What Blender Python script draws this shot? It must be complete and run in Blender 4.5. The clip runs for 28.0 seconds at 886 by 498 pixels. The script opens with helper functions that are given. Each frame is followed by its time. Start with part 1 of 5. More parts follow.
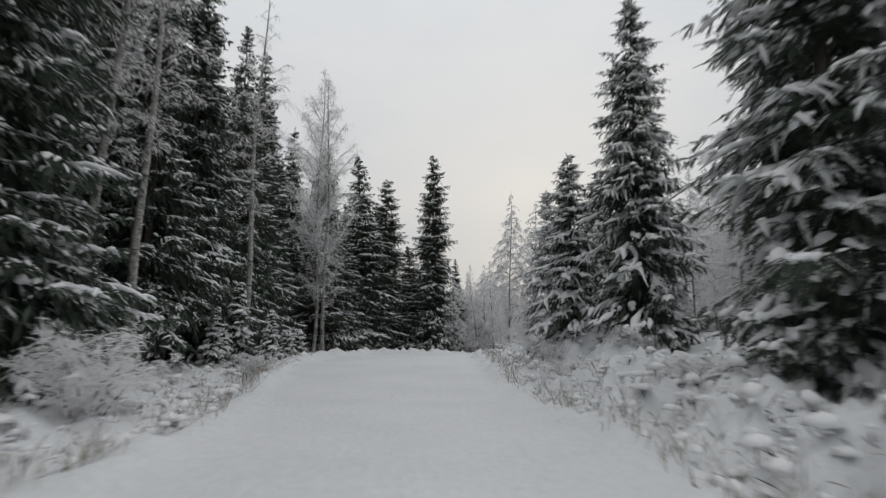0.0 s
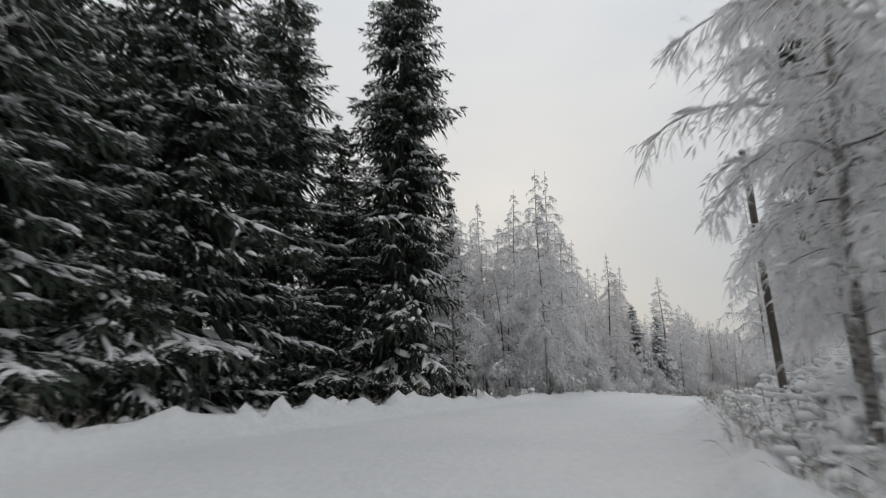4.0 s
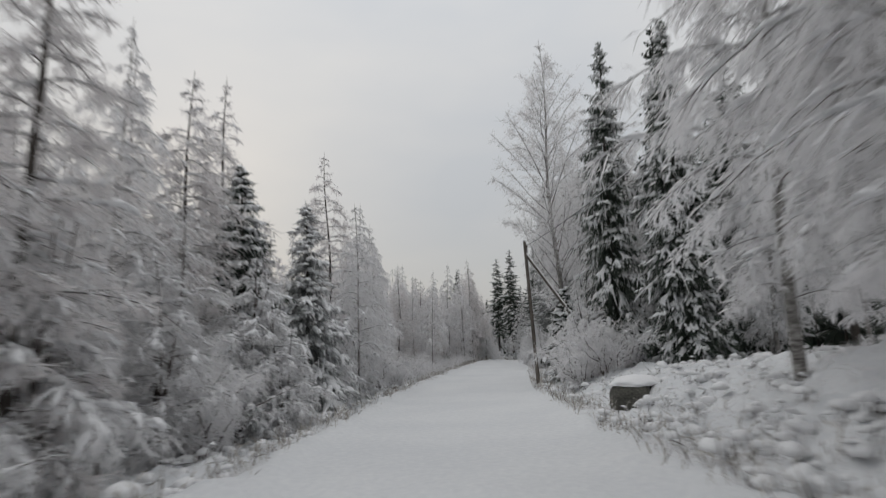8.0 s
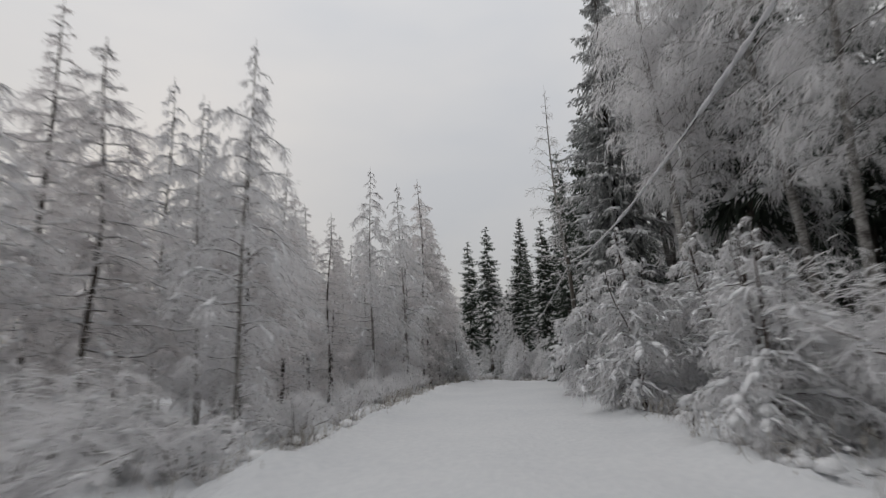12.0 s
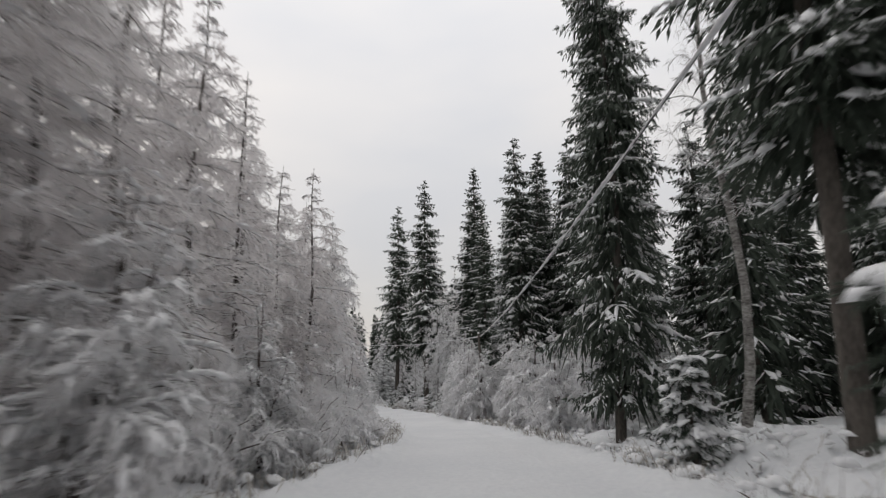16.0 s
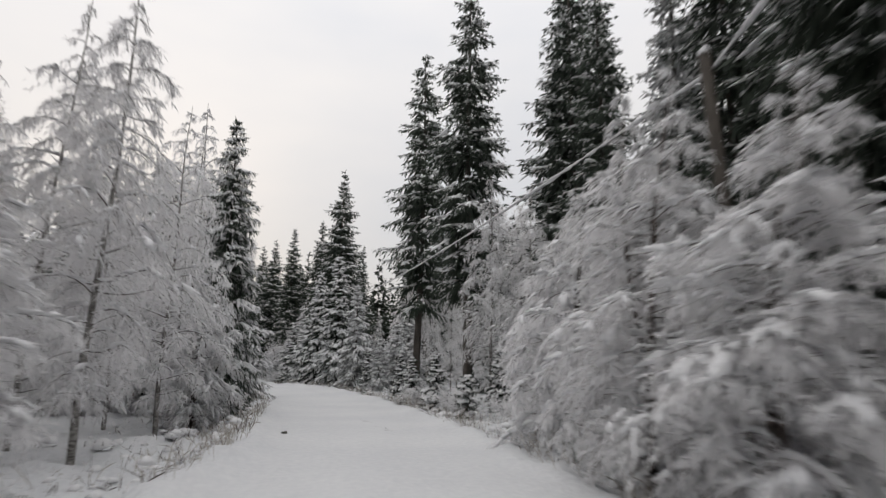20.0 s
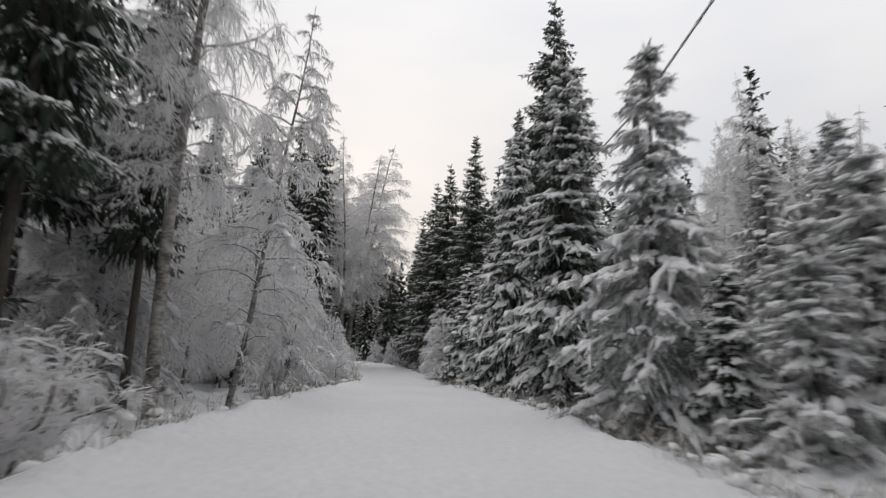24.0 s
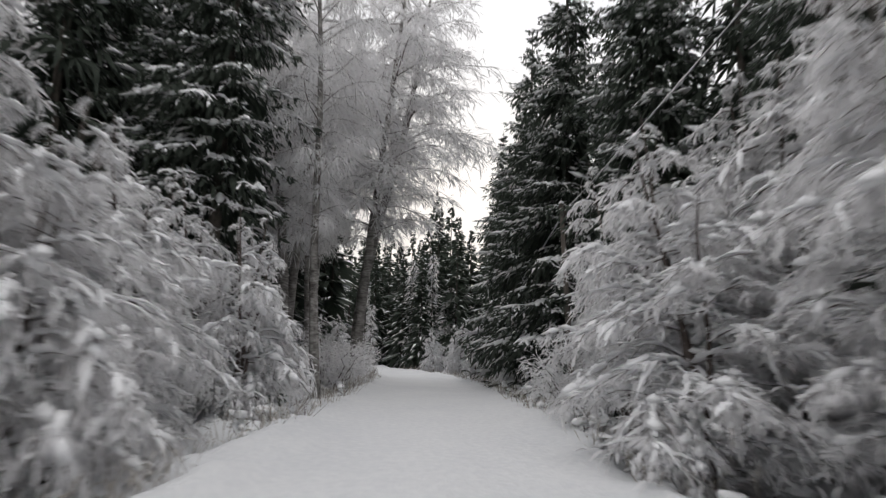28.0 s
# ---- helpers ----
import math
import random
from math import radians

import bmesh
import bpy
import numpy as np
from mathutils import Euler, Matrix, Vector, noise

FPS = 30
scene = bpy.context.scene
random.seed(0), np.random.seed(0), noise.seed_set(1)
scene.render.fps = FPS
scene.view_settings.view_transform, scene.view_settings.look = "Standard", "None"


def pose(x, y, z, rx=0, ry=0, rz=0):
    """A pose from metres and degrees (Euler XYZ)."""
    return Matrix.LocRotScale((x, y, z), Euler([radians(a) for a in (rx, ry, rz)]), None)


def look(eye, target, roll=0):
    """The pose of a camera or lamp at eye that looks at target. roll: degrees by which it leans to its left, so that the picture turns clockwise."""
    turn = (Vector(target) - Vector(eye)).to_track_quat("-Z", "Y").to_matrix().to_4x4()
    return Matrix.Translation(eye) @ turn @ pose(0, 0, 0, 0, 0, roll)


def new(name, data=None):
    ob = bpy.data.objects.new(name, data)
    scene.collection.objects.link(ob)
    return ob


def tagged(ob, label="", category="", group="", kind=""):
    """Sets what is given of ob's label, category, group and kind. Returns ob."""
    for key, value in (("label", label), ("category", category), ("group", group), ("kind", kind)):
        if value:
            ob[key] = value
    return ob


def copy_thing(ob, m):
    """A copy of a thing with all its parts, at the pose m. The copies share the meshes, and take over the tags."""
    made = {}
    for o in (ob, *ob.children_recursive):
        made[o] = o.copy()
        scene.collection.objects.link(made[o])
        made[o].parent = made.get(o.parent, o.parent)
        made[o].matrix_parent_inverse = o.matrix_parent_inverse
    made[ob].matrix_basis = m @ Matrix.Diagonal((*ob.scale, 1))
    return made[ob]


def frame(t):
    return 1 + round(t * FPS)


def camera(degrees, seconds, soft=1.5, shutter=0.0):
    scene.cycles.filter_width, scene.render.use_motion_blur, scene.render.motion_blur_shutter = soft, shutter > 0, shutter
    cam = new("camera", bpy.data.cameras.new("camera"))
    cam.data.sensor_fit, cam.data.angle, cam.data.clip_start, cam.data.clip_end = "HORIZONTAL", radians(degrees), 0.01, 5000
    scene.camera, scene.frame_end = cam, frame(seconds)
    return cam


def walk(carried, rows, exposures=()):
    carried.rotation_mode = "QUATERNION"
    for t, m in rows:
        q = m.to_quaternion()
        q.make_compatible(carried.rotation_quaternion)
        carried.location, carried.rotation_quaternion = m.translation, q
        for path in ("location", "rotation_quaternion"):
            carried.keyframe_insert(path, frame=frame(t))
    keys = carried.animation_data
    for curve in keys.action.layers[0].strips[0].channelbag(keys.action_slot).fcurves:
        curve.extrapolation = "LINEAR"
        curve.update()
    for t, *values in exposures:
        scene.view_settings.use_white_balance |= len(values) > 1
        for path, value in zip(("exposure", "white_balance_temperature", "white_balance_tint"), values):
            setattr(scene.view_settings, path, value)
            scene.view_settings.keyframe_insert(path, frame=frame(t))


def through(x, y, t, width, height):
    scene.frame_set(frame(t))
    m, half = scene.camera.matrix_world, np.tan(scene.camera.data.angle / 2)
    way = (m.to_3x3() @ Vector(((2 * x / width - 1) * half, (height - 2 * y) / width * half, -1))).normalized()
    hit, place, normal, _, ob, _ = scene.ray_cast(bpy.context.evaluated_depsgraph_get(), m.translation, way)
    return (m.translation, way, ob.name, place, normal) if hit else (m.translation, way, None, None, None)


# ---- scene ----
import functools

SHUTTER_OPEN = 0.45
cam = camera(77.2, 28.0, soft=1.15, shutter=SHUTTER_OPEN)
# seconds, eye, euler degrees
PATH = [
    (0.0, 0.000, 0.000, 1.250, 100.40, -0.00, 0.00),
    (0.5, -0.202, 4.413, 1.259, 100.80, 0.18, 0.13),
    (1.0, -0.360, 9.529, 1.306, 101.10, 0.62, 0.52),
    (1.5, -0.473, 13.767, 1.398, 101.60, 0.79, 0.65),
    (2.0, -0.585, 18.522, 1.538, 102.00, 1.09, 0.71),
    (2.5, -0.585, 22.479, 1.670, 102.40, 1.39, 0.76),
    (4.5, -0.400, 36.700, 2.300, 101.20, -0.00, -6.50),
    (5.0, 0.994, 40.982, 2.256, 101.07, 0.58, -10.97),
    (5.5, 2.641, 44.312, 2.214, 100.88, 0.96, -14.97),
    (6.0, 4.552, 48.358, 2.135, 100.04, 1.51, -20.98),
    (6.5, 6.577, 51.822, 2.128, 99.94, 1.81, -26.32),
    (7.0, 9.182, 55.611, 2.015, 99.87, 1.90, -31.28),
    (7.5, 11.366, 58.879, 1.973, 99.64, 1.88, -34.02),
    (8.0, 13.753, 62.337, 1.789, 97.85, 1.93, -34.93),
    (8.5, 16.347, 66.020, 1.287, 97.01, 2.12, -35.40),
    (9.0, 18.912, 69.458, 1.104, 96.79, 2.25, -35.58),
    (9.5, 21.661, 72.910, 0.744, 98.28, 2.07, -35.71),
    (10.0, 24.251, 76.559, 0.418, 92.45, 2.61, -35.92),
    (10.5, 26.975, 79.801, 0.200, 97.32, 2.57, -36.24),
    (11.0, 29.898, 83.198, 0.016, 98.78, 2.53, -36.65),
    (11.5, 32.599, 86.230, -0.061, 99.30, 2.37, -37.49),
    (12.0, 35.478, 89.241, -0.138, 99.52, 2.21, -38.32),
    (12.5, 38.362, 92.288, -0.391, 99.82, 2.37, -39.31),
    (14.5, 48.623, 102.842, -0.837, 100.23, 1.58, -43.78),
    (15.0, 51.263, 105.348, -1.019, 100.53, 1.48, -43.80),
    (15.5, 53.900, 107.819, -1.024, 100.79, 1.23, -44.14),
    (16.0, 56.338, 110.135, -1.065, 101.10, 0.92, -44.09),
    (16.5, 58.958, 112.465, -1.282, 101.29, 0.93, -44.19),
    (17.0, 61.400, 114.815, -1.498, 101.49, 0.73, -44.22),
    (17.5, 64.021, 117.145, -1.715, 101.30, 0.42, -44.17),
    (18.0, 66.487, 119.706, -2.074, 100.75, 0.26, -43.79),
    (18.5, 69.131, 122.247, -2.432, 100.71, -0.11, -43.35),
    (19.0, 71.617, 124.983, -2.755, 100.71, -0.35, -42.48),
    (19.5, 73.944, 127.915, -3.044, 100.68, -0.79, -41.04),
    (20.0, 76.112, 131.042, -3.298, 100.41, -1.05, -38.87),
    (20.5, 78.300, 134.346, -3.516, 100.25, -1.53, -36.64),
    (21.0, 80.289, 137.494, -3.770, 100.19, -1.67, -34.04),
    (21.5, 82.095, 140.628, -3.847, 99.23, -1.98, -31.17),
    (23.5, 88.562, 154.456, -4.651, 99.60, -2.53, -20.64),
    (24.0, 89.673, 157.847, -4.693, 99.59, -2.45, -18.39),
    (24.5, 90.605, 161.258, -4.735, 99.67, -2.66, -16.29),
    (25.0, 91.692, 164.439, -4.635, 99.93, -2.84, -14.30),
    (25.5, 92.446, 167.870, -4.677, 100.05, -2.74, -13.26),
    (26.0, 93.358, 171.106, -4.754, 100.36, -2.66, -12.63),
    (26.5, 94.095, 174.397, -5.008, 100.47, -2.46, -12.08),
    (27.0, 95.007, 177.632, -5.085, 100.57, -2.25, -11.63),
    (27.5, 95.745, 180.923, -5.338, 100.08, -2.01, -11.28),
    (28.0, 96.482, 184.214, -5.592, 99.98, -1.79, -10.83),
]
# seconds, stops, kelvin, tint
EXPOSURES = [(0, -0.4, 6450, 8), (5, -0.38, 6450, 8), (9, -0.5, 6500, 9), (12, -0.5, 6550, 10), (15, -0.2, 6650, 11), (20, -0.1, 6650, 11), (25, -0.05, 6600, 11), (27, 0.16, 6600, 11), (28, 0.2, 6600, 11)]
walk(cam, [(r[0], pose(*r[1:])) for r in PATH], EXPOSURES)

# ---- sky and light: a bright overcast winter day ----
world = bpy.data.worlds.new("overcast_sky")
scene.world = world
world.use_nodes = True
wn, wl = world.node_tree.nodes, world.node_tree.links
wn.clear()
w_out = wn.new("ShaderNodeOutputWorld")
w_bg = wn.new("ShaderNodeBackground")
w_sky = wn.new("ShaderNodeTexSky")
w_sky.sky_type = "NISHITA"
w_sky.sun_disc = False
w_sky.sun_elevation = radians(16)
w_sky.sun_rotation = radians(10)
w_scale = wn.new("ShaderNodeMix")
w_scale.data_type = "RGBA"
w_scale.blend_type = "MULTIPLY"
w_scale.inputs[0].default_value = 1.0
w_scale.inputs[7].default_value = (0.1, 0.1, 0.1, 1)
w_tc = wn.new("ShaderNodeTexCoord")
w_map = wn.new("ShaderNodeMapping")
w_map.inputs["Scale"].default_value = (1.6, 1.6, 4.0)
w_noise = wn.new("ShaderNodeTexNoise")
w_noise.inputs["Scale"].default_value = 1.5
w_noise.inputs["Detail"].default_value = 4
w_noise.inputs["Roughness"].default_value = 0.45
w_ramp = wn.new("ShaderNodeValToRGB")
w_ramp.color_ramp.elements[0].position = 0.3
w_ramp.color_ramp.elements[0].color = (0.68, 0.695, 0.725, 1)
w_ramp.color_ramp.elements[1].position = 0.7
w_ramp.color_ramp.elements[1].color = (0.80, 0.785, 0.775, 1)
w_mix = wn.new("ShaderNodeMix")
w_mix.data_type = "RGBA"
w_mix.inputs[0].default_value = 0.93
wl.new(w_sky.outputs[0], w_scale.inputs[6])
wl.new(w_tc.outputs["Generated"], w_map.inputs[0])
wl.new(w_map.outputs[0], w_noise.inputs["Vector"])
wl.new(w_noise.outputs["Fac"], w_ramp.inputs[0])
wl.new(w_scale.outputs[2], w_mix.inputs[6])
wl.new(w_ramp.outputs[0], w_mix.inputs[7])
# an overcast sky grows brighter towards the zenith
w_sep = wn.new("ShaderNodeSeparateXYZ")
wl.new(w_tc.outputs["Generated"], w_sep.inputs[0])
w_up = wn.new("ShaderNodeMapRange")
w_up.inputs[1].default_value, w_up.inputs[2].default_value = 0.0, 1.0
w_up.inputs[3].default_value, w_up.inputs[4].default_value = 0.84, 1.75
wl.new(w_sep.outputs[2], w_up.inputs[0])
w_grade = wn.new("ShaderNodeVectorMath")
w_grade.operation = "SCALE"
wl.new(w_mix.outputs[2], w_grade.inputs[0])
wl.new(w_up.outputs[0], w_grade.inputs["Scale"])
wl.new(w_grade.outputs[0], w_bg.inputs[0])
w_bg.inputs[1].default_value = 1.0
wl.new(w_bg.outputs[0], w_out.inputs[0])

sun_data = bpy.data.lights.new("veiled_sun", "SUN")
sun_data.energy = 0.35
sun_data.angle = radians(40)
sun_data.color = (1.0, 0.97, 0.93)
sun = new("veiled_sun", sun_data)
sun.matrix_world = look((0, 0, 60), (-8, -46, 46))


# ---- materials ----
def material(name, colour, rough=0.8, second=None, scale=3.0, fine=40.0, bump=0.3, bump_scale=None,
             spread=0.15, metal=0.0, coords="Object", spec=0.3, stretch=None, depth=0.02, through=0.0):
    """A surface with variation at two scales, a random shift per object, and fine relief."""
    m = bpy.data.materials.new(name)
    m.use_nodes = True
    n, l = m.node_tree.nodes, m.node_tree.links
    bsdf = n["Principled BSDF"]
    bsdf.inputs["Roughness"].default_value = rough
    bsdf.inputs["Metallic"].default_value = metal
    bsdf.inputs["Specular IOR Level"].default_value = spec
    tc = n.new("ShaderNodeTexCoord")
    vec = tc.outputs[coords]
    if stretch:
        mp = n.new("ShaderNodeMapping")
        mp.inputs["Scale"].default_value = stretch
        l.new(vec, mp.inputs[0])
        vec = mp.outputs[0]
    a = n.new("ShaderNodeTexNoise")
    a.inputs["Scale"].default_value = scale
    a.inputs["Detail"].default_value = 3
    b = n.new("ShaderNodeTexNoise")
    b.inputs["Scale"].default_value = fine
    b.inputs["Detail"].default_value = 2
    l.new(vec, a.inputs["Vector"])
    l.new(vec, b.inputs["Vector"])
    add = n.new("ShaderNodeMath")
    add.operation = "ADD"
    l.new(a.outputs["Fac"], add.inputs[0])
    l.new(b.outputs["Fac"], add.inputs[1])
    ramp = n.new("ShaderNodeValToRGB")
    ramp.color_ramp.elements[0].position = 0.36
    ramp.color_ramp.elements[1].position = 0.64
    ramp.color_ramp.elements[0].color = (*(second or [c * 0.7 for c in colour]), 1)
    ramp.color_ramp.elements[1].color = (*colour, 1)
    half = n.new("ShaderNodeMath")
    half.operation = "MULTIPLY"
    half.inputs[1].default_value = 0.5
    l.new(add.outputs[0], half.inputs[0])
    l.new(half.outputs[0], ramp.inputs[0])
    info = n.new("ShaderNodeObjectInfo")
    hsv = n.new("ShaderNodeHueSaturation")
    rng = n.new("ShaderNodeMapRange")
    rng.inputs[3].default_value = 1 - spread
    rng.inputs[4].default_value = 1 + spread * 0.4
    l.new(info.outputs["Random"], rng.inputs[0])
    l.new(rng.outputs[0], hsv.inputs["Value"])
    l.new(ramp.outputs[0], hsv.inputs["Color"])
    l.new(hsv.outputs[0], bsdf.inputs["Base Color"])
    if bump:
        bp = n.new("ShaderNodeBump")
        bp.inputs["Strength"].default_value = bump
        bp.inputs["Distance"].default_value = depth
        l.new(b.outputs["Fac"], bp.inputs["Height"])
        l.new(bp.outputs[0], bsdf.inputs["Normal"])
    if through:
        # thin ice and needles let part of the light pass
        tl = n.new("ShaderNodeBsdfTranslucent")
        l.new(hsv.outputs[0], tl.inputs["Color"])
        mx = n.new("ShaderNodeMixShader")
        mx.inputs[0].default_value = through
        l.new(bsdf.outputs[0], mx.inputs[1])
        l.new(tl.outputs[0], mx.inputs[2])
        l.new(mx.outputs[0], n["Material Output"].inputs["Surface"])
    return m


SNOW_GROUND = material("snow_ground", (0.75, 0.76, 0.77), 0.75, (0.66, 0.675, 0.695), 0.35, 9.0, 0.45, spread=0.0, depth=0.05)
SNOW = material("snow_load", (0.88, 0.88, 0.89), 0.7, (0.82, 0.825, 0.835), 2.0, 24.0, 0.5, spread=0.03, depth=0.03)
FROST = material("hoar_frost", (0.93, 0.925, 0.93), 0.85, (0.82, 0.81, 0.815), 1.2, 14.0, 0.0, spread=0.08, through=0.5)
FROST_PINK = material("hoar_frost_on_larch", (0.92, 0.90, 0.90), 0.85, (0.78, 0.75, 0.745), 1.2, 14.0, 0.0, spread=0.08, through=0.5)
NEEDLES = material("spruce_needles", (0.092, 0.112, 0.088), 0.7, (0.046, 0.060, 0.047), 1.5, 30.0, 0.0, spread=0.3, through=0.2)
NEEDLES_FROSTED = material("frosted_spruce_needles", (0.62, 0.62, 0.62), 0.8, (0.16, 0.175, 0.165), 1.5, 26.0, 0.0, spread=0.2, through=0.25)
BARK = material("grey_brown_bark", (0.13, 0.115, 0.10), 0.9, (0.05, 0.043, 0.038), 4.0, 30.0, 0.8, spread=0.2, stretch=(1, 1, 0.3))
BARK_BIRCH = material("birch_bark", (0.46, 0.445, 0.42), 0.8, (0.09, 0.08, 0.075), 2.2, 9.0, 0.5, spread=0.15, stretch=(1, 1, 2.2))
TWIG = material("bare_twig", (0.15, 0.125, 0.11), 0.9, (0.07, 0.055, 0.05), 4.0, 30.0, 0.0, spread=0.2)
GRASS = material("dry_frosted_grass", (0.62, 0.59, 0.54), 0.9, (0.24, 0.21, 0.17), 1.0, 12.0, 0.0, spread=0.1)
WOOD = material("weathered_pole_wood", (0.17, 0.15, 0.13), 0.85, (0.07, 0.06, 0.052), 3.0, 30.0, 0.7, stretch=(1, 1, 0.15))
ROCK = material("lichen_boulder", (0.17, 0.165, 0.14), 0.9, (0.07, 0.07, 0.062), 2.0, 18.0, 0.9, depth=0.05)
CABLE = material("frosted_cable", (0.74, 0.74, 0.75), 0.85, (0.45, 0.45, 0.46), 4.0, 25.0, 0.3, spread=0.02)
CABLE_DARK = material("dark_cable", (0.10, 0.10, 0.105), 0.7, (0.05, 0.05, 0.05), 4.0, 25.0, 0.2)
METAL = material("dull_steel", (0.35, 0.36, 0.37), 0.5, (0.22, 0.22, 0.22), 6.0, 40.0, 0.2, metal=0.8)
CERAMIC = material("dark_insulator", (0.10, 0.06, 0.045), 0.3, (0.07, 0.04, 0.03), 6.0, 40.0, 0.0)


# ---- mesh helpers ----
class Geo:
    """Collects vertices and faces for one mesh."""

    def __init__(self):
        self.v, self.f, self.n = [], [], 0

    def add(self, verts, faces):
        self.v.append(np.asarray(verts, float).reshape(-1, 3))
        self.f.append((np.asarray(faces, int) + self.n))
        self.n += len(self.v[-1])

    def mesh(self, name, mat, smooth=False):
        me = bpy.data.meshes.new(name)
        v = np.concatenate(self.v) if self.v else np.zeros((0, 3))
        faces = [f.reshape(-1, f.shape[-1]) for f in self.f]
        counts = np.concatenate([np.full(len(f), f.shape[1]) for f in faces]) if faces else np.zeros(0, int)
        loops = np.concatenate([f.ravel() for f in faces]) if faces else np.zeros(0, int)
        me.vertices.add(len(v))
        me.vertices.foreach_set("co", v.astype(np.float32).ravel())
        me.loops.add(len(loops))
        me.loops.foreach_set("vertex_index", loops.astype(np.int32))
        me.polygons.add(len(counts))
        me.polygons.foreach_set("loop_start", np.concatenate([[0], np.cumsum(counts)[:-1]]).astype(np.int32))
        me.polygons.foreach_set("use_smooth", np.full(len(counts), smooth))
        me.update(calc_edges=True)
        me.materials.append(mat)
        return me


def part(name, geo, mat, parent, label="", smooth=False, kind=""):
    ob = new(name, geo.mesh(name, mat, smooth) if isinstance(geo, Geo) else geo)
    ob.parent = parent
    return tagged(ob, label, kind=kind)


def cross(a, b):
    """The cross product of rows of vectors."""
    x, y, z = a[:, 0], a[:, 1], a[:, 2]
    u, v, w = b[:, 0], b[:, 1], b[:, 2]
    out = np.empty((len(a) if len(b) == 1 else len(b), 3))
    out[:, 0], out[:, 1], out[:, 2] = y * w - z * v, z * u - x * w, x * v - y * u
    return out


def lengths(v):
    return np.sqrt((v * v).sum(1))[:, None] + 1e-9


def column(v):
    return v if np.ndim(v) == 0 else v[:, None]


def tube(geo, pts, radii, sides=6):
    """A tapered tube along pts, closed at its end."""
    pts = np.asarray(pts, float)
    n = len(pts)
    d = np.gradient(pts, axis=0)
    d /= np.linalg.norm(d, axis=1)[:, None] + 1e-9
    ref = np.where(np.abs(d[:, 2:3]) > 0.9, np.array([[1.0, 0, 0]]), np.array([[0, 0, 1.0]]))
    if np.abs(d[0, 2]) > 0.7:
        ref = np.array([[1.0, 0, 0]])
    u = cross(d, ref)
    u /= np.linalg.norm(u, axis=1)[:, None] + 1e-9
    w = cross(d, u)
    a = np.arange(sides) * 2 * np.pi / sides
    r = np.asarray(radii, float)[:, None, None]
    ring = pts[:, None] + r * (np.cos(a)[None, :, None] * u[:, None] + np.sin(a)[None, :, None] * w[:, None])
    i, j = np.meshgrid(np.arange(n - 1), np.arange(sides), indexing="ij")
    k = (j + 1) % sides
    geo.add(ring.reshape(-1, 3), np.stack([i * sides + j, i * sides + k, (i + 1) * sides + k, (i + 1) * sides + j], -1).reshape(-1, 4))


def strips(geo, p, d, length, width, droop, rng, flat=None):
    """Many narrow bending blades at once."""
    n = len(p)
    if not n:
        return
    d = d / lengths(d)
    side = cross(d, rng.normal(size=(n, 3)) if flat is None else flat + rng.normal(size=(n, 3)) * 0.35)
    side /= lengths(side)
    length, width, droop = column(length), column(width), column(droop)
    down = np.array([[0, 0, -1.0]])
    p1 = p + d * length * 0.45 + down * droop * 0.2
    p2 = p + d * length + down * droop
    v = np.stack([p, p1 - side * width * 0.5, p1 + side * width * 0.5, p2], 1)
    base = np.arange(n)[:, None] * 4
    geo.add(v.reshape(-1, 3), np.concatenate([base + np.array([[0, 1, 2]]), base + np.array([[1, 3, 2]])]))


def feathers(geo, p, d, length, width, droop, rng, flat):
    """Sprays of needle twigs: a thin bent axis with barbs to both sides."""
    n = len(p)
    if not n:
        return
    d = d / lengths(d)
    side = cross(d, flat + rng.normal(size=(n, 3)) * 0.35)
    side /= lengths(side)
    length, width, droop = column(length), column(width), column(droop)
    down = np.array([[0, 0, -1.0]])
    strips(geo, p, d, np.ravel(length) if np.ndim(length) else length, (np.ravel(width) if np.ndim(width) else width) * 0.35, np.ravel(droop) if np.ndim(droop) else droop, rng, flat=flat)
    for j, u in enumerate((0.12, 0.3, 0.48, 0.66, 0.82)):
        c = p + d * length * u + down * droop * u * u
        for sg in (1, -1):
            tip = c + d * width * rng.uniform(0.7, 1.2, (n, 1)) + side * sg * width * (1.05 - 0.5 * u) * rng.uniform(0.7, 1.25, (n, 1)) + down * width * rng.uniform(0.0, 0.5, (n, 1))
            e = c + d * width * 0.42
            geo.add(np.stack([c, e, tip], 1).reshape(-1, 3), np.arange(3 * n).reshape(n, 3))


PIL_A = np.arange(6) * np.pi / 3
PIL_V = np.concatenate([[[0, 0, 1.0]], np.stack([0.62 * np.cos(PIL_A), 0.62 * np.sin(PIL_A), np.full(6, 0.72)], 1),
                        np.stack([np.cos(PIL_A + 0.5), np.sin(PIL_A + 0.5), np.full(6, -0.05)], 1), [[0, 0, -0.35]]])
PIL_F = np.array([[0, 1 + j, 1 + (j + 1) % 6] for j in range(6)]
                 + [[1 + j, 7 + j, 1 + (j + 1) % 6] for j in range(6)]
                 + [[1 + (j + 1) % 6, 7 + j, 7 + (j + 1) % 6] for j in range(6)]
                 + [[13, 7 + (j + 1) % 6, 7 + j] for j in range(6)])


BIT_A = np.arange(5) * np.pi * 0.4
BIT_V = np.concatenate([[[0, 0, 1.0]], np.stack([np.cos(BIT_A), np.sin(BIT_A), np.full(5, 0.1)], 1), [[0, 0, -0.5]]])
BIT_F = np.array([[0, 1 + j, 1 + (j + 1) % 5] for j in range(5)] + [[6, 1 + (j + 1) % 5, 1 + j] for j in range(5)])


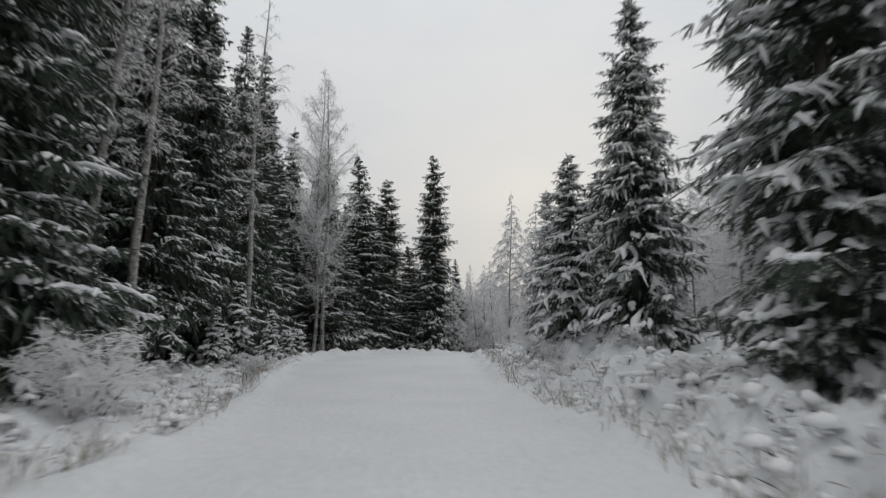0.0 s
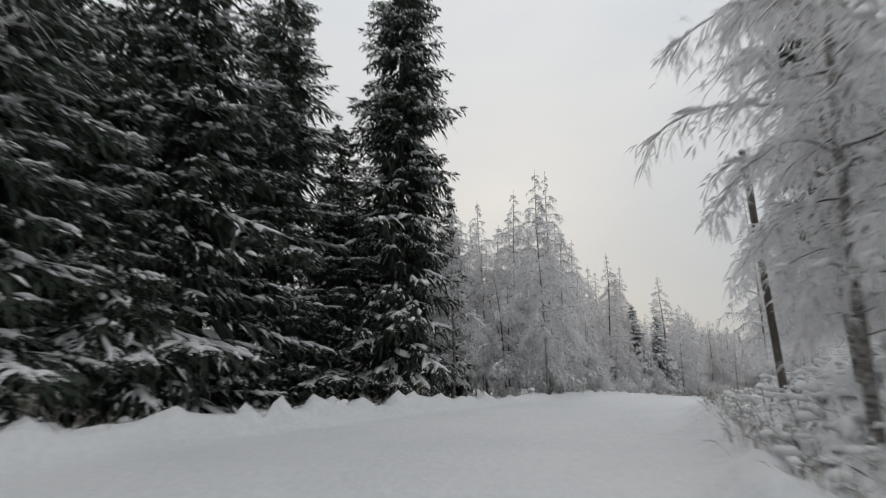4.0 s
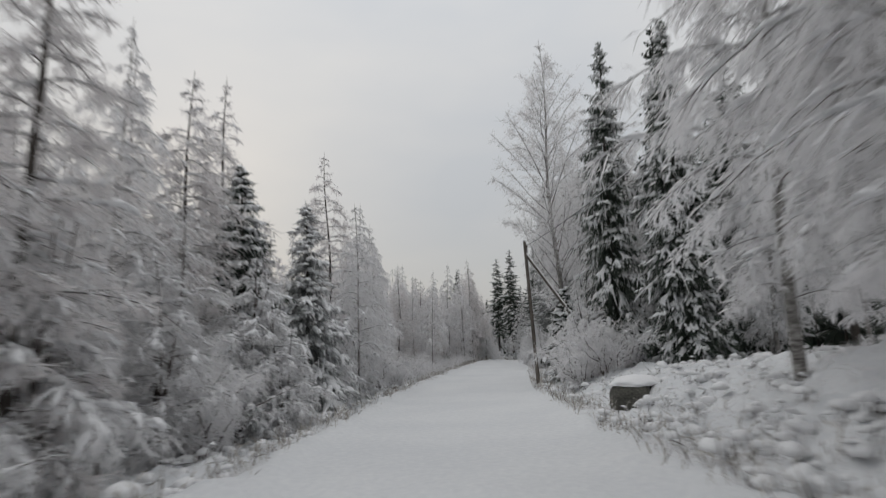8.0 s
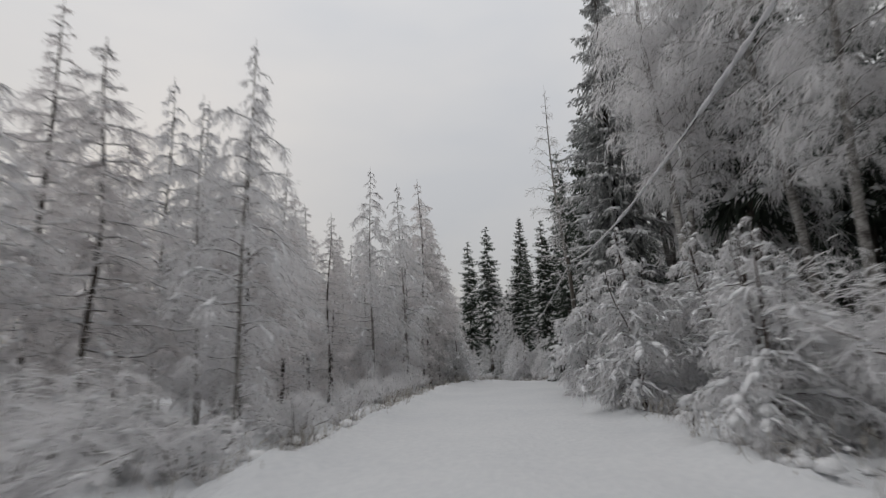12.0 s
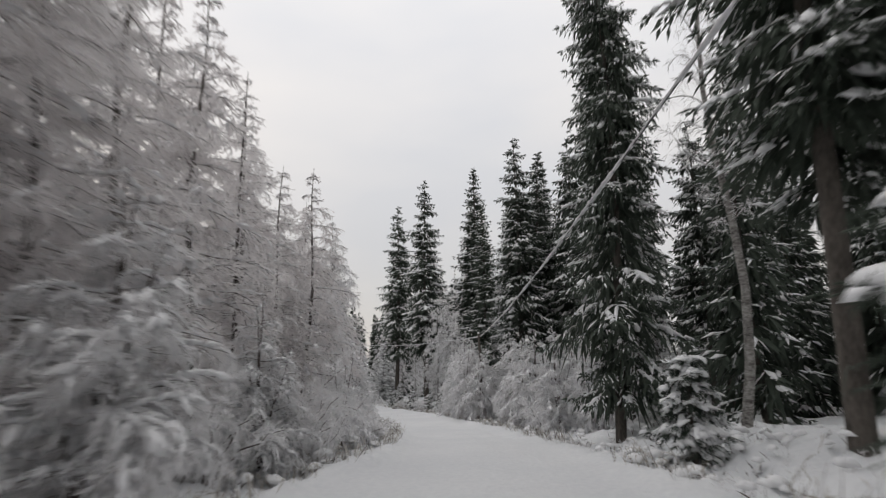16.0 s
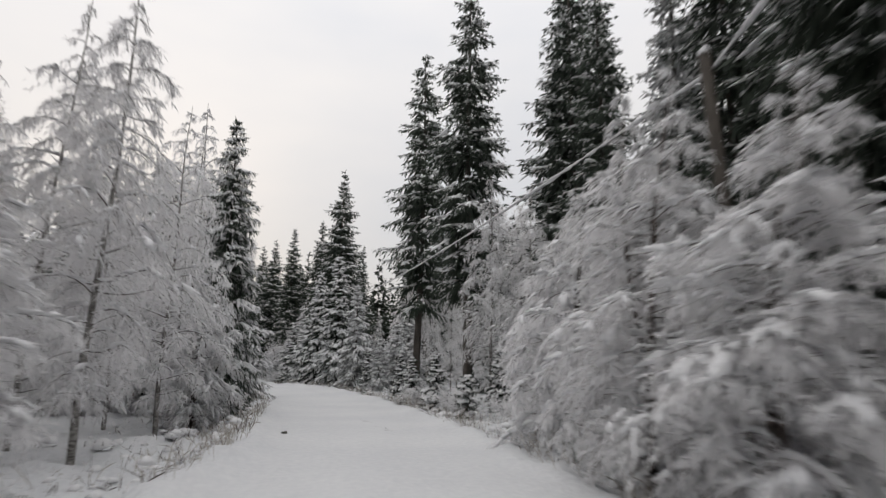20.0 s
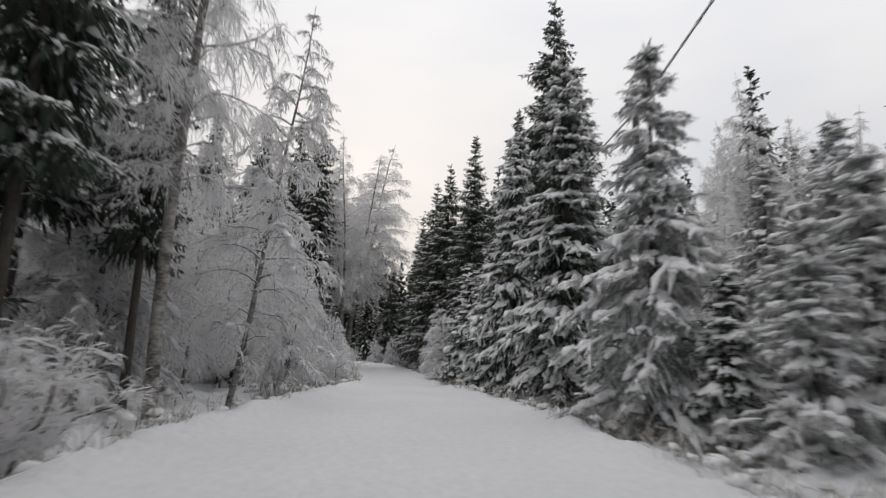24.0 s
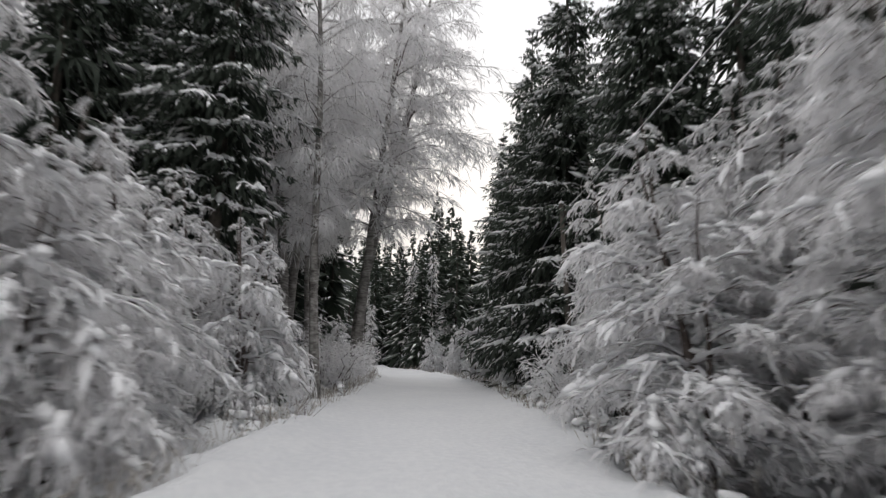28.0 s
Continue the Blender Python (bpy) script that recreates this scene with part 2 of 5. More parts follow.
def pillows(geo, centre, along, size, rng, small=False):
    """Rounded lumps of snow; size gives half length, half width and thickness."""
    n = len(centre)
    if not n:
        return
    a = along / (np.linalg.norm(along, axis=1)[:, None] + 1e-9)
    b = cross(np.array([[0, 0, 1.0]]), a)
    b /= np.linalg.norm(b, axis=1)[:, None] + 1e-9
    c = cross(a, b)
    shape_v, shape_f = (BIT_V, BIT_F) if small else (PIL_V, PIL_F)
    t = shape_v[None] * (1 + rng.uniform(-0.28, 0.28, (n, len(shape_v), 3)))
    t = t * size[:, None, :]
    v = centre[:, None] + t[..., 0:1] * a[:, None] + t[..., 1:2] * b[:, None] + t[..., 2:3] * c[:, None]
    geo.add(v.reshape(-1, 3), (shape_f[None] + np.arange(n)[:, None, None] * len(shape_v)).reshape(-1, 3))


def rolls(geo, p, d, side, length, half, thick, droop, rng, steps=6):
    """Lumpy rolls of snow lying along boughs: p their roots, d and side their directions, half and thick their size."""
    n = len(p)
    if not n:
        return
    d = d / lengths(d)
    side = side / lengths(side)
    length, half, thick, droop = (np.broadcast_to(v, n)[:, None] for v in (length, half, thick, droop))
    u = np.linspace(0, 1, steps)[None]
    body = np.clip(np.sin(np.pi * (0.06 + 0.88 * u ** 0.85)), 0.1, 1) ** 0.6 * (1 + rng.uniform(-0.38, 0.38, (n, steps)))
    body[:, [0, -1]] *= 0.3
    line = p[:, None] + d[:, None] * (length * u)[..., None] - np.array([0, 0, 1.0]) * (droop * u ** 2.2)[..., None]
    line = line + side[:, None] * (rng.uniform(-0.35, 0.35, (n, steps)) * half)[..., None]
    a = np.arange(7) * 2 * np.pi / 7 + 0.2
    across, above = np.cos(a), np.where(np.sin(a) < 0, 0.35 * np.sin(a), np.sin(a))
    v = (line[:, :, None] + side[:, None, None] * ((half * body)[..., None] * across)[..., None]
         + np.array([0, 0, 1.0]) * ((thick * body)[..., None] * above * (1 + rng.uniform(-0.2, 0.2, (n, steps, 7))))[..., None])
    i, j = np.meshgrid(np.arange(steps - 1), np.arange(7), indexing="ij")
    k = (j + 1) % 7
    face = np.stack([i * 7 + j, i * 7 + k, (i + 1) * 7 + k, (i + 1) * 7 + j], -1).reshape(-1, 4)
    geo.add(v.reshape(-1, 3), (face[None] + (np.arange(n) * steps * 7)[:, None, None]).reshape(-1, 4))


# ---- trees ----
def spruce(height, radius, seed, snow=0.5, bare=0.04, detail=1.0, frosted=False, limbs=1.0, name="spruce_tree", sag=1.0, clump=1.0, shape=0.76, near=False, fine=False):
    """A spruce: tapering trunk, whorls of drooping boughs with needle sprays, snow lying on them."""
    rng = np.random.default_rng(seed)
    root = new(name)
    trunk, crown, load = Geo(), Geo(), Geo()
    k = np.linspace(0, 1, 9)
    bend = rng.normal(size=2) * 0.010 * height
    axis = np.stack([bend[0] * np.sin(k * 3), bend[1] * np.sin(k * 2.5), k * height - 0.25], 1)
    tube(trunk, axis, (0.0095 * height + 0.02) * (1 - k) ** 0.85 + 0.012, 8)
    gap = (0.30 + 0.013 * height) / limbs
    z, turn = bare * height + 0.12, 0.0
    up = np.array([[0, 0, 1.0]])
    while z < height * 0.985:
        f = z / height
        profile = (1 - f) ** shape * (0.70 + 0.30 * min(1.0, (f - bare) / 0.14 + 0.2))
        count = int(rng.integers(7, 10)) if f < 0.8 else 6
        ragged = rng.uniform(0.78, 1.12)
        for j in range(count):
            turn += 2 * np.pi / count + rng.normal() * 0.25
            reach = max(0.16, 1.22 * radius * profile * ragged * rng.uniform(0.52, 1.14))
            zz = z + rng.normal() * gap * 0.35
            lift = (0.55 * f ** 1.5 - 0.32) + rng.normal() * 0.09 - 0.14 * sag * snow
            curl = 0.30 * (1 - f)
            m = max(3, int((2.2 + reach * 2.3) * detail))
            s = np.linspace(0.14, 1, m)
            ca, sa = np.cos(turn), np.sin(turn)
            rise = reach * (lift * s + curl * (s ** 2.2 - s) * 0.9)
            bx = np.interp(zz / height, k, axis[:, 0])
            by = np.interp(zz / height, k, axis[:, 1])
            spine = np.stack([bx + ca * reach * s, by + sa * reach * s, zz + rise], 1)
            side = np.array([-sa, ca, 0])
            tang = np.gradient(spine, axis=0)
            tang /= np.linalg.norm(tang, axis=1)[:, None]
            width = 0.50 * reach * np.clip(1.15 - s, 0.16, 1) * np.clip(s * 3, 0.3, 1) + 0.10
            blade = (0.055 + 0.13 * width) / detail ** 0.6
            for sg in (1, -1, 0):
                if sg:
                    d = tang * 0.75 + sg * side * rng.uniform(0.5, 1.0, (m, 1)) + rng.normal(size=(m, 3)) * 0.15
                    ln = width * rng.uniform(0.8, 1.3, m)
                    hang = ln * rng.uniform(0.15, 0.6, m)
                else:
                    d = tang * 0.5 - up * 0.8 + rng.normal(size=(m, 3)) * 0.35
                    ln = width * rng.uniform(0.6, 1.1, m)
                    hang = ln * 0.35
                if near:
                    face = up if sg else rng.normal(size=(1, 3))
                    if reach > 0.9:
                        feathers(crown, spine, d, ln * 0.62, 0.035 + 0.07 * width, hang * 0.4, rng, face)
                        dn = d / np.linalg.norm(d, axis=1)[:, None]
                        for u, spin in ((0.3, 0.55), (0.5, -0.55), (0.62, 0.1)):
                            feathers(crown, spine + dn * (ln * u)[:, None] - up * (hang * u * u)[:, None], dn + side * spin - up * 0.25 + rng.normal(size=(m, 3)) * 0.15,
                                     ln * 0.45, 0.035 + 0.06 * width, hang * 0.4, rng, face)
                    else:
                        feathers(crown, spine, d, ln, 0.045 + 0.12 * width, hang, rng, face)
                elif fine:
                    dn = d / np.linalg.norm(d, axis=1)[:, None]
                    for u, spin in ((0.0, 0.0), (0.22, 0.7), (0.42, -0.7), (0.6, 0.35), (0.75, -0.3)):
                        root_p = spine + dn * (ln * u)[:, None] - up * (hang * u * u)[:, None]
                        strips(crown, root_p, dn + side * spin - up * 0.3 * u + rng.normal(size=(m, 3)) * 0.2, ln * (0.55 if u == 0 else 0.42) * rng.uniform(0.7, 1.2, m),
                               0.03 + 0.4 * blade, hang * 0.35, rng, flat=up if sg else None)
                else:
                    strips(crown, spine, d, ln, blade, hang, rng, flat=up if sg else None)
            if near:
                feathers(crown, spine[-1:], tang[-1:], 0.2 + 0.12 * reach, 0.07, 0.03, rng, up)
            else:
                strips(crown, spine[-1:], tang[-1:], 0.16 + 0.10 * reach, 0.09, 0.02, rng)
            # the shaded inner boughs close the crown round the trunk
            for rep in range(2 if near else 3):
                inward = tang[:2] * 0.8 - up * rng.uniform(0.1, 0.8) + rng.normal(size=(2, 3)) * 0.25
                if near:
                    feathers(crown, spine[:2], inward, 0.5 * reach, 0.05 + 0.05 * reach, 0.2 * reach, rng, up)
                else:
                    strips(crown, spine[:2], inward, 0.5 * reach, 0.06 * reach + 0.05, 0.2 * reach, rng)
            if snow > 0.02:
                heavy = clump > 1.5
                q = max(1, int(round((0.8 + reach * 1.5) * clump * (1.5 if heavy else 1.0))))
                keep = rng.uniform(size=q) < 0.12 + snow * 0.75
                pos = np.sort(rng.uniform(0.35, 1.04, q))[keep]
                if len(pos):
                    c = np.stack([np.interp(pos, s, spine[:, i]) for i in range(3)], 1)
                    ta = np.stack([np.interp(pos, s, tang[:, i]) for i in range(3)], 1)
                    w = np.interp(pos, s, width)
                    c += side * (rng.uniform(-0.6, 0.6, len(pos)) * w)[:, None] + up * 0.01
                    ta = ta + side * rng.normal(size=(len(pos), 1)) * 0.5 - up * rng.uniform(0.1, 0.5, (len(pos), 1))
                    big = (0.07 + 0.11 * w) * (0.40 + 0.70 * snow) * rng.uniform(0.5, 1.3, len(pos)) * (0.85 if heavy else 1.0)
                    pillows(load, c, ta, np.stack([big * rng.uniform(1.1, 1.9, len(pos)), big * rng.uniform(0.6, 0.95, len(pos)),
                                                   big * rng.uniform(0.45, 0.75, len(pos)) * (0.45 + 0.75 * snow)], 1), rng)
                    if heavy:
                        pick = rng.uniform(size=len(pos)) < 0.7
                        off = side * rng.normal(size=(len(pos), 1)) * 0.8 + ta * rng.normal(size=(len(pos), 1)) * 0.8 - up * 0.25
                        bit = big[pick] * 0.6
                        pillows(load, c[pick] + (off * big[:, None])[pick], ta[pick], np.stack([bit * 1.4, bit, bit * 0.8], 1), rng, True)
                if heavy and rng.uniform() < 0.6 * snow:
                    # a thick roll of snow along the bough, and fingers of it on the side twigs
                    start = rng.uniform(0.3, 0.5)
                    root_p = np.array([[np.interp(start, s, spine[:, i]) for i in range(3)]])
                    way = spine[-1:] - root_p
                    fat = (0.04 + 0.036 * reach ** 0.7) * rng.uniform(0.65, 1.4)
                    rolls(load, root_p + up * (0.02 + 0.25 * fat), way, side[None], np.linalg.norm(way) * rng.uniform(0.95, 1.12), fat, fat * rng.uniform(0.75, 1.1), 0.16 * reach, rng, 9)
                    q = int(rng.integers(2, 5 + int(reach * 2.4)))
                    at_s = rng.uniform(0.35, 0.95, q)
                    c = np.stack([np.interp(at_s, s, spine[:, i]) for i in range(3)], 1) + up * 0.02
                    sg = rng.choice([-1.0, 1.0], (q, 1))
                    out = tang[-1:] * rng.uniform(0.3, 0.9, (q, 1)) + side * sg
                    wide_here = np.interp(at_s, s, width)
                    rolls(load, c, out, cross(out, up + 0 * out), wide_here * rng.uniform(0.6, 1.1, q), fat * rng.uniform(0.5, 1.0, q), fat * rng.uniform(0.5, 0.95, q),
                          wide_here * rng.uniform(0.4, 1.0, q), rng, 5)
                elif snow > 0.4 and rng.uniform() < snow:
                    start = rng.uniform(0.35, 0.7)
                    root_p = np.array([[np.interp(start, s, spine[:, i]) for i in range(3)]])
                    way = spine[-1:] - root_p
                    thin = (0.022 + 0.02 * reach) * rng.uniform(0.6, 1.3) * (1.0 if fine else 1.5)
                    rolls(load, root_p + up * 0.03, way, side[None], np.linalg.norm(way), thin * 1.3, thin, 0.05 * reach, rng, 5 if fine else 3)
                    if fine:
                        q = 2 + int(reach * 2.0)
                        at_s = rng.uniform(0.3, 0.95, q)
                        c = np.stack([np.interp(at_s, s, spine[:, i]) for i in range(3)], 1) + up * 0.03
                        out = tang[-1:] * rng.uniform(0.3, 0.9, (q, 1)) + side * rng.choice([-1.0, 1.0], (q, 1))
                        wide_here = np.interp(at_s, s, width)
                        rolls(load, c, out, cross(out, up + 0 * out), wide_here * rng.uniform(0.4, 0.8, q), thin * rng.uniform(0.6, 1.1, q), thin * rng.uniform(0.5, 0.9, q),
                              wide_here * rng.uniform(0.1, 0.3, q), rng, 4)
                for sg in (1, -1):
                    pick = rng.uniform(size=m) < (0.22 + 0.55 * snow) * (0.6 if heavy else 1.0)
                    d = tang[pick] * 0.8 + side * sg * rng.uniform(0.4, 1.0, (pick.sum(), 1))
                    if fine:
                        dn = d / np.linalg.norm(d, axis=1)[:, None]
                        for u in (0.15, 0.45, 0.75):
                            some = rng.uniform(size=len(d)) < 0.8
                            wide_here = width[pick][some]
                            strips(load, (spine[pick] + up * 0.03 + dn * (width[pick] * u)[:, None])[some] - up * (wide_here * 0.3 * u * u)[:, None], dn[some] + rng.normal(size=(some.sum(), 3)) * 0.3,
                                   wide_here * rng.uniform(0.2, 0.42, some.sum()), 0.025 + 0.3 * blade[pick][some], wide_here * 0.12, rng, flat=up)
                        continue
                    strips(load, spine[pick] + up * 0.03, d, width[pick] * rng.uniform(0.6, 1.15, pick.sum()), blade[pick] * (0.45 + 0.4 * snow) * (0.5 if near else 1.0),
                           width[pick] * 0.35, rng, flat=up)
        z += gap * rng.uniform(0.7, 1.25) * (1.0 - 0.35 * f)
    # a few dead stubs below the crown
    if bare > 0.15:
        for zz in np.arange(0.8, bare * height, 0.45):
            a = rng.uniform(0, 6.3)
            d = np.array([[np.cos(a), np.sin(a), rng.uniform(-0.4, 0.1)]])
            strips(crown, np.array([[0, 0, zz]]), d, rng.uniform(0.4, 1.3), 0.03, 0.25, rng)
    top = axis[-1:].repeat(7, 0) - up * np.arange(7)[:, None] * 0.07
    strips(crown, top, up + rng.normal(size=(7, 3)) * 0.35, 0.35, 0.06, 0, rng)
    part("trunk", trunk, BARK, root, smooth=True)
    part("crown", crown, NEEDLES_FROSTED if frosted else NEEDLES, root, "dark green drooping needle boughs", kind="stuff")
    if load.n:
        part("snow_load", load, SNOW, root, "white snow lying on the boughs", True, "stuff")
    return root


def frosted_tree(height, spread, seed, stems=1, lean=0.0, bare=0.12, weep=0.5, fullness=1.0, twig=0.30, bark=None,
                 frost=None, upright=0.5, name="birch_tree", width=0.028, lumps=0.0, taper=0.0068):
    """A leafless tree under hoar frost: trunk, limbs, branchlets and thousands of frosted twigs."""
    rng = np.random.default_rng(seed)
    root = new(name)
    trunk, limbs, crown, bare_tw, load = Geo(), Geo(), Geo(), Geo(), Geo()
    for st in range(stems):
        k = np.linspace(0, 1, 10)
        az = rng.uniform(0, 2 * np.pi)
        off = (0.12 * height if stems > 1 else 0.03 * height) * rng.uniform(0.4, 1.2)
        h = height * (1.0 if st == 0 else rng.uniform(0.7, 0.98))
        wob = rng.normal(size=(2, 3)) * 0.006 * height
        ax = np.stack([np.cos(az) * off * k ** 1.4 + lean * height * k ** 1.5 + wob[0, 0] * np.sin(5 * k) + wob[0, 1] * np.sin(9 * k),
                       np.sin(az) * off * k ** 1.4 + wob[1, 0] * np.sin(5 * k + 1) + wob[1, 1] * np.sin(8 * k), k * h - 0.2 + 0 * k], 1)
        r0 = taper * h + 0.015
        tube(trunk, ax, r0 * (1 - k) ** 0.9 + 0.006, 7)
        count = int((18 + height * 4.2) * fullness / stems ** 0.5)
        for j in range(count):
            f = bare + (1 - bare) * (j + rng.uniform()) / count
            f = min(f, 0.97)
            tip = min(1.0, 0.22 + 2.6 * (1 - f))  # the top thins out to a bare leader
            p0 = np.array([np.interp(f, k, ax[:, i]) for i in range(3)])
            a = j * 2.4 + rng.normal() * 0.5
            reach = spread * (1 - f) ** 0.75 * min(1.0, 0.3 + (f - bare) * 3.0) * rng.uniform(0.5, 1.25) * min(1.0, 0.45 + 2.2 * (1 - f)) + 0.05 + 0.13 * tip
            up = upright * rng.uniform(0.6, 1.3)
            m = max(4, int(reach * 3.2) + 3)
            s = np.linspace(0, 1, m)
            kink = rng.normal(size=(3, 1)) * 0.07 * reach
            line = p0 + np.stack([np.cos(a) * reach * s + kink[0] * np.sin(4 * s), np.sin(a) * reach * s + kink[1] * np.sin(4 * s),
                                  reach * (up * s - weep * 0.9 * s ** 2.3) + kink[2] * np.sin(5 * s)], 1)
            rb = min(r0 * 0.4, 0.005 + 0.006 * reach)
            tube(limbs, line, rb * (1 - s) + 0.004, 4)
            # twigs along the limb
            per = max(3, int((10 + 13 * reach) * fullness * (0.35 + 0.65 * tip)))
            pos = rng.uniform(0.06, 1.0, per) ** 0.85
            c = np.stack([np.interp(pos, s, line[:, i]) for i in range(3)], 1)
            tg = np.gradient(line, axis=0)
            tg /= np.linalg.norm(tg, axis=1)[:, None] + 1e-9
            ta = np.stack([np.interp(pos, s, tg[:, i]) for i in range(3)], 1)
            d = ta * 0.7 + rng.normal(size=(per, 3)) * 0.55 + np.array([[0, 0, 0.25 - 0.75 * weep]])
            ln = twig * rng.uniform(0.5, 1.4, per) * (0.6 + 0.5 * min(1.5, reach)) * (0.4 + 0.6 * tip)
            strips(crown, c, d, ln, width, ln * weep * 0.6, rng)
            # finer sprigs at the ends of the twigs
            dn = d / np.linalg.norm(d, axis=1)[:, None]
            c2 = c + dn * ln[:, None] * rng.uniform(0.3, 0.8, (per, 1)) - np.array([[0, 0, 1.0]]) * (ln * weep * 0.25)[:, None]
            for rep in range(3):
                d2 = dn * 0.6 + rng.normal(size=(per, 3)) * 0.7 + np.array([[0, 0, -0.5 * weep]])
                strips(crown, c2, d2, ln * 0.6, width * 0.8, ln * weep * 0.4, rng)
            if reach > 0.45:
                # hanging branchlets to both sides of the limb
                nb = int((2.5 + 3.6 * reach) * fullness)
                at_s = rng.uniform(0.2, 0.98, nb)
                cb = np.stack([np.interp(at_s, s, line[:, i]) for i in range(3)], 1)
                tb = np.stack([np.interp(at_s, s, tg[:, i]) for i in range(3)], 1)
                db = tb * 0.7 + np.array([[-np.sin(a), np.cos(a), 0]]) * (rng.choice([-1.0, 1.0], (nb, 1)) * rng.uniform(0.4, 1.0, (nb, 1))) + rng.normal(size=(nb, 3)) * 0.15
                db /= np.linalg.norm(db, axis=1)[:, None]
                lb = (0.22 + 0.42 * reach * (1.1 - at_s)) * rng.uniform(0.6, 1.3, nb)
                sink = lb * (0.15 + 0.7 * weep) * rng.uniform(0.5, 1.3, nb)
                strips(bare_tw, cb, db, lb, 0.014, sink, rng)
                for uu in np.linspace(0.15, 1.0, 7):
                    c3 = cb + db * (lb * uu)[:, None] - np.array([[0, 0, 1.0]]) * (sink * uu ** 1.8)[:, None]
                    d3 = db * 0.6 + rng.normal(size=(nb, 3)) * 0.6 - np.array([[0, 0, 0.15 + 0.6 * weep * uu]])
                    l3 = (0.10 + 0.16 * twig / 0.3 * rng.uniform(0.3, 1.0, nb)) * (1.15 - 0.4 * uu)
                    strips(crown, c3, d3, l3 * 1.1, width * 1.5, l3 * weep * 0.5, rng)
                if lumps > 0:
                    pick = rng.uniform(size=nb) < 0.4 * lumps + 0.2
                    rolls(load, cb[pick] + np.array([[0, 0, 0.012]]), db[pick], cross(db[pick], np.array([[0, 0, 1.0]])), lb[pick] * rng.uniform(0.5, 0.95, pick.sum()),
                          (0.018 + 0.02 * lumps) * rng.uniform(0.6, 1.7, pick.sum()), (0.016 + 0.018 * lumps) * rng.uniform(0.7, 1.3, pick.sum()), sink[pick] * 0.7, rng, 4)
            some = rng.uniform(size=per) < 0.22
            strips(bare_tw, c[some] - np.array([[0, 0, 0.02]]), d[some] + rng.normal(size=(some.sum(), 3)) * 0.2, ln[some] * 1.1, 0.012, ln[some] * weep * 0.5, rng)
            if lumps > 0:
                some = rng.uniform(size=per) < lumps * 0.45
                b = (0.03 + 0.08 * rng.uniform(size=some.sum()) ** 2) * min(1.6, 0.6 + 0.4 * reach)
                pillows(load, c[some] + np.array([[0, 0, 0.02]]), ta[some] + rng.normal(size=(some.sum(), 3)) * 0.2,
                        np.stack([b * 1.9, b, b * 0.75], 1), rng, True)
            # rounded rim of snow along the limb, with gaps
            rim = (0.55 * rb + (0.006 + 0.010 * lumps) * min(1.6, 0.5 + 0.6 * reach)) * rng.uniform(0.6, 1.3, m)
            tube(load, line + np.array([[0, 0, 1.0]]) * (rb * (1 - s) + 0.5 * rim)[:, None], rim * np.clip(1.25 - s, 0.25, 1), 5)
            strips(crown, line[:-1] + np.array([[0, 0, rb + 0.008]]), np.diff(line, axis=0), np.linalg.norm(np.diff(line, axis=0), axis=1) * 1.1,
                   2.0 * rb + 0.02, 0.0, rng, flat=np.array([[0, 0, 1.0]]))
    part("trunk", trunk, bark or BARK_BIRCH, root, smooth=True)
    part("branchwork", limbs, TWIG, root, "dark bare limbs", kind="stuff")
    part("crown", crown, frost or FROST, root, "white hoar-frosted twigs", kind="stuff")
    part("underside", bare_tw, TWIG, root, "thin brown bare twigs", kind="stuff")
    if load.n:
        part("snow_load", load, SNOW, root, "clumps of snow caught in the twigs", True, "stuff")
    return root


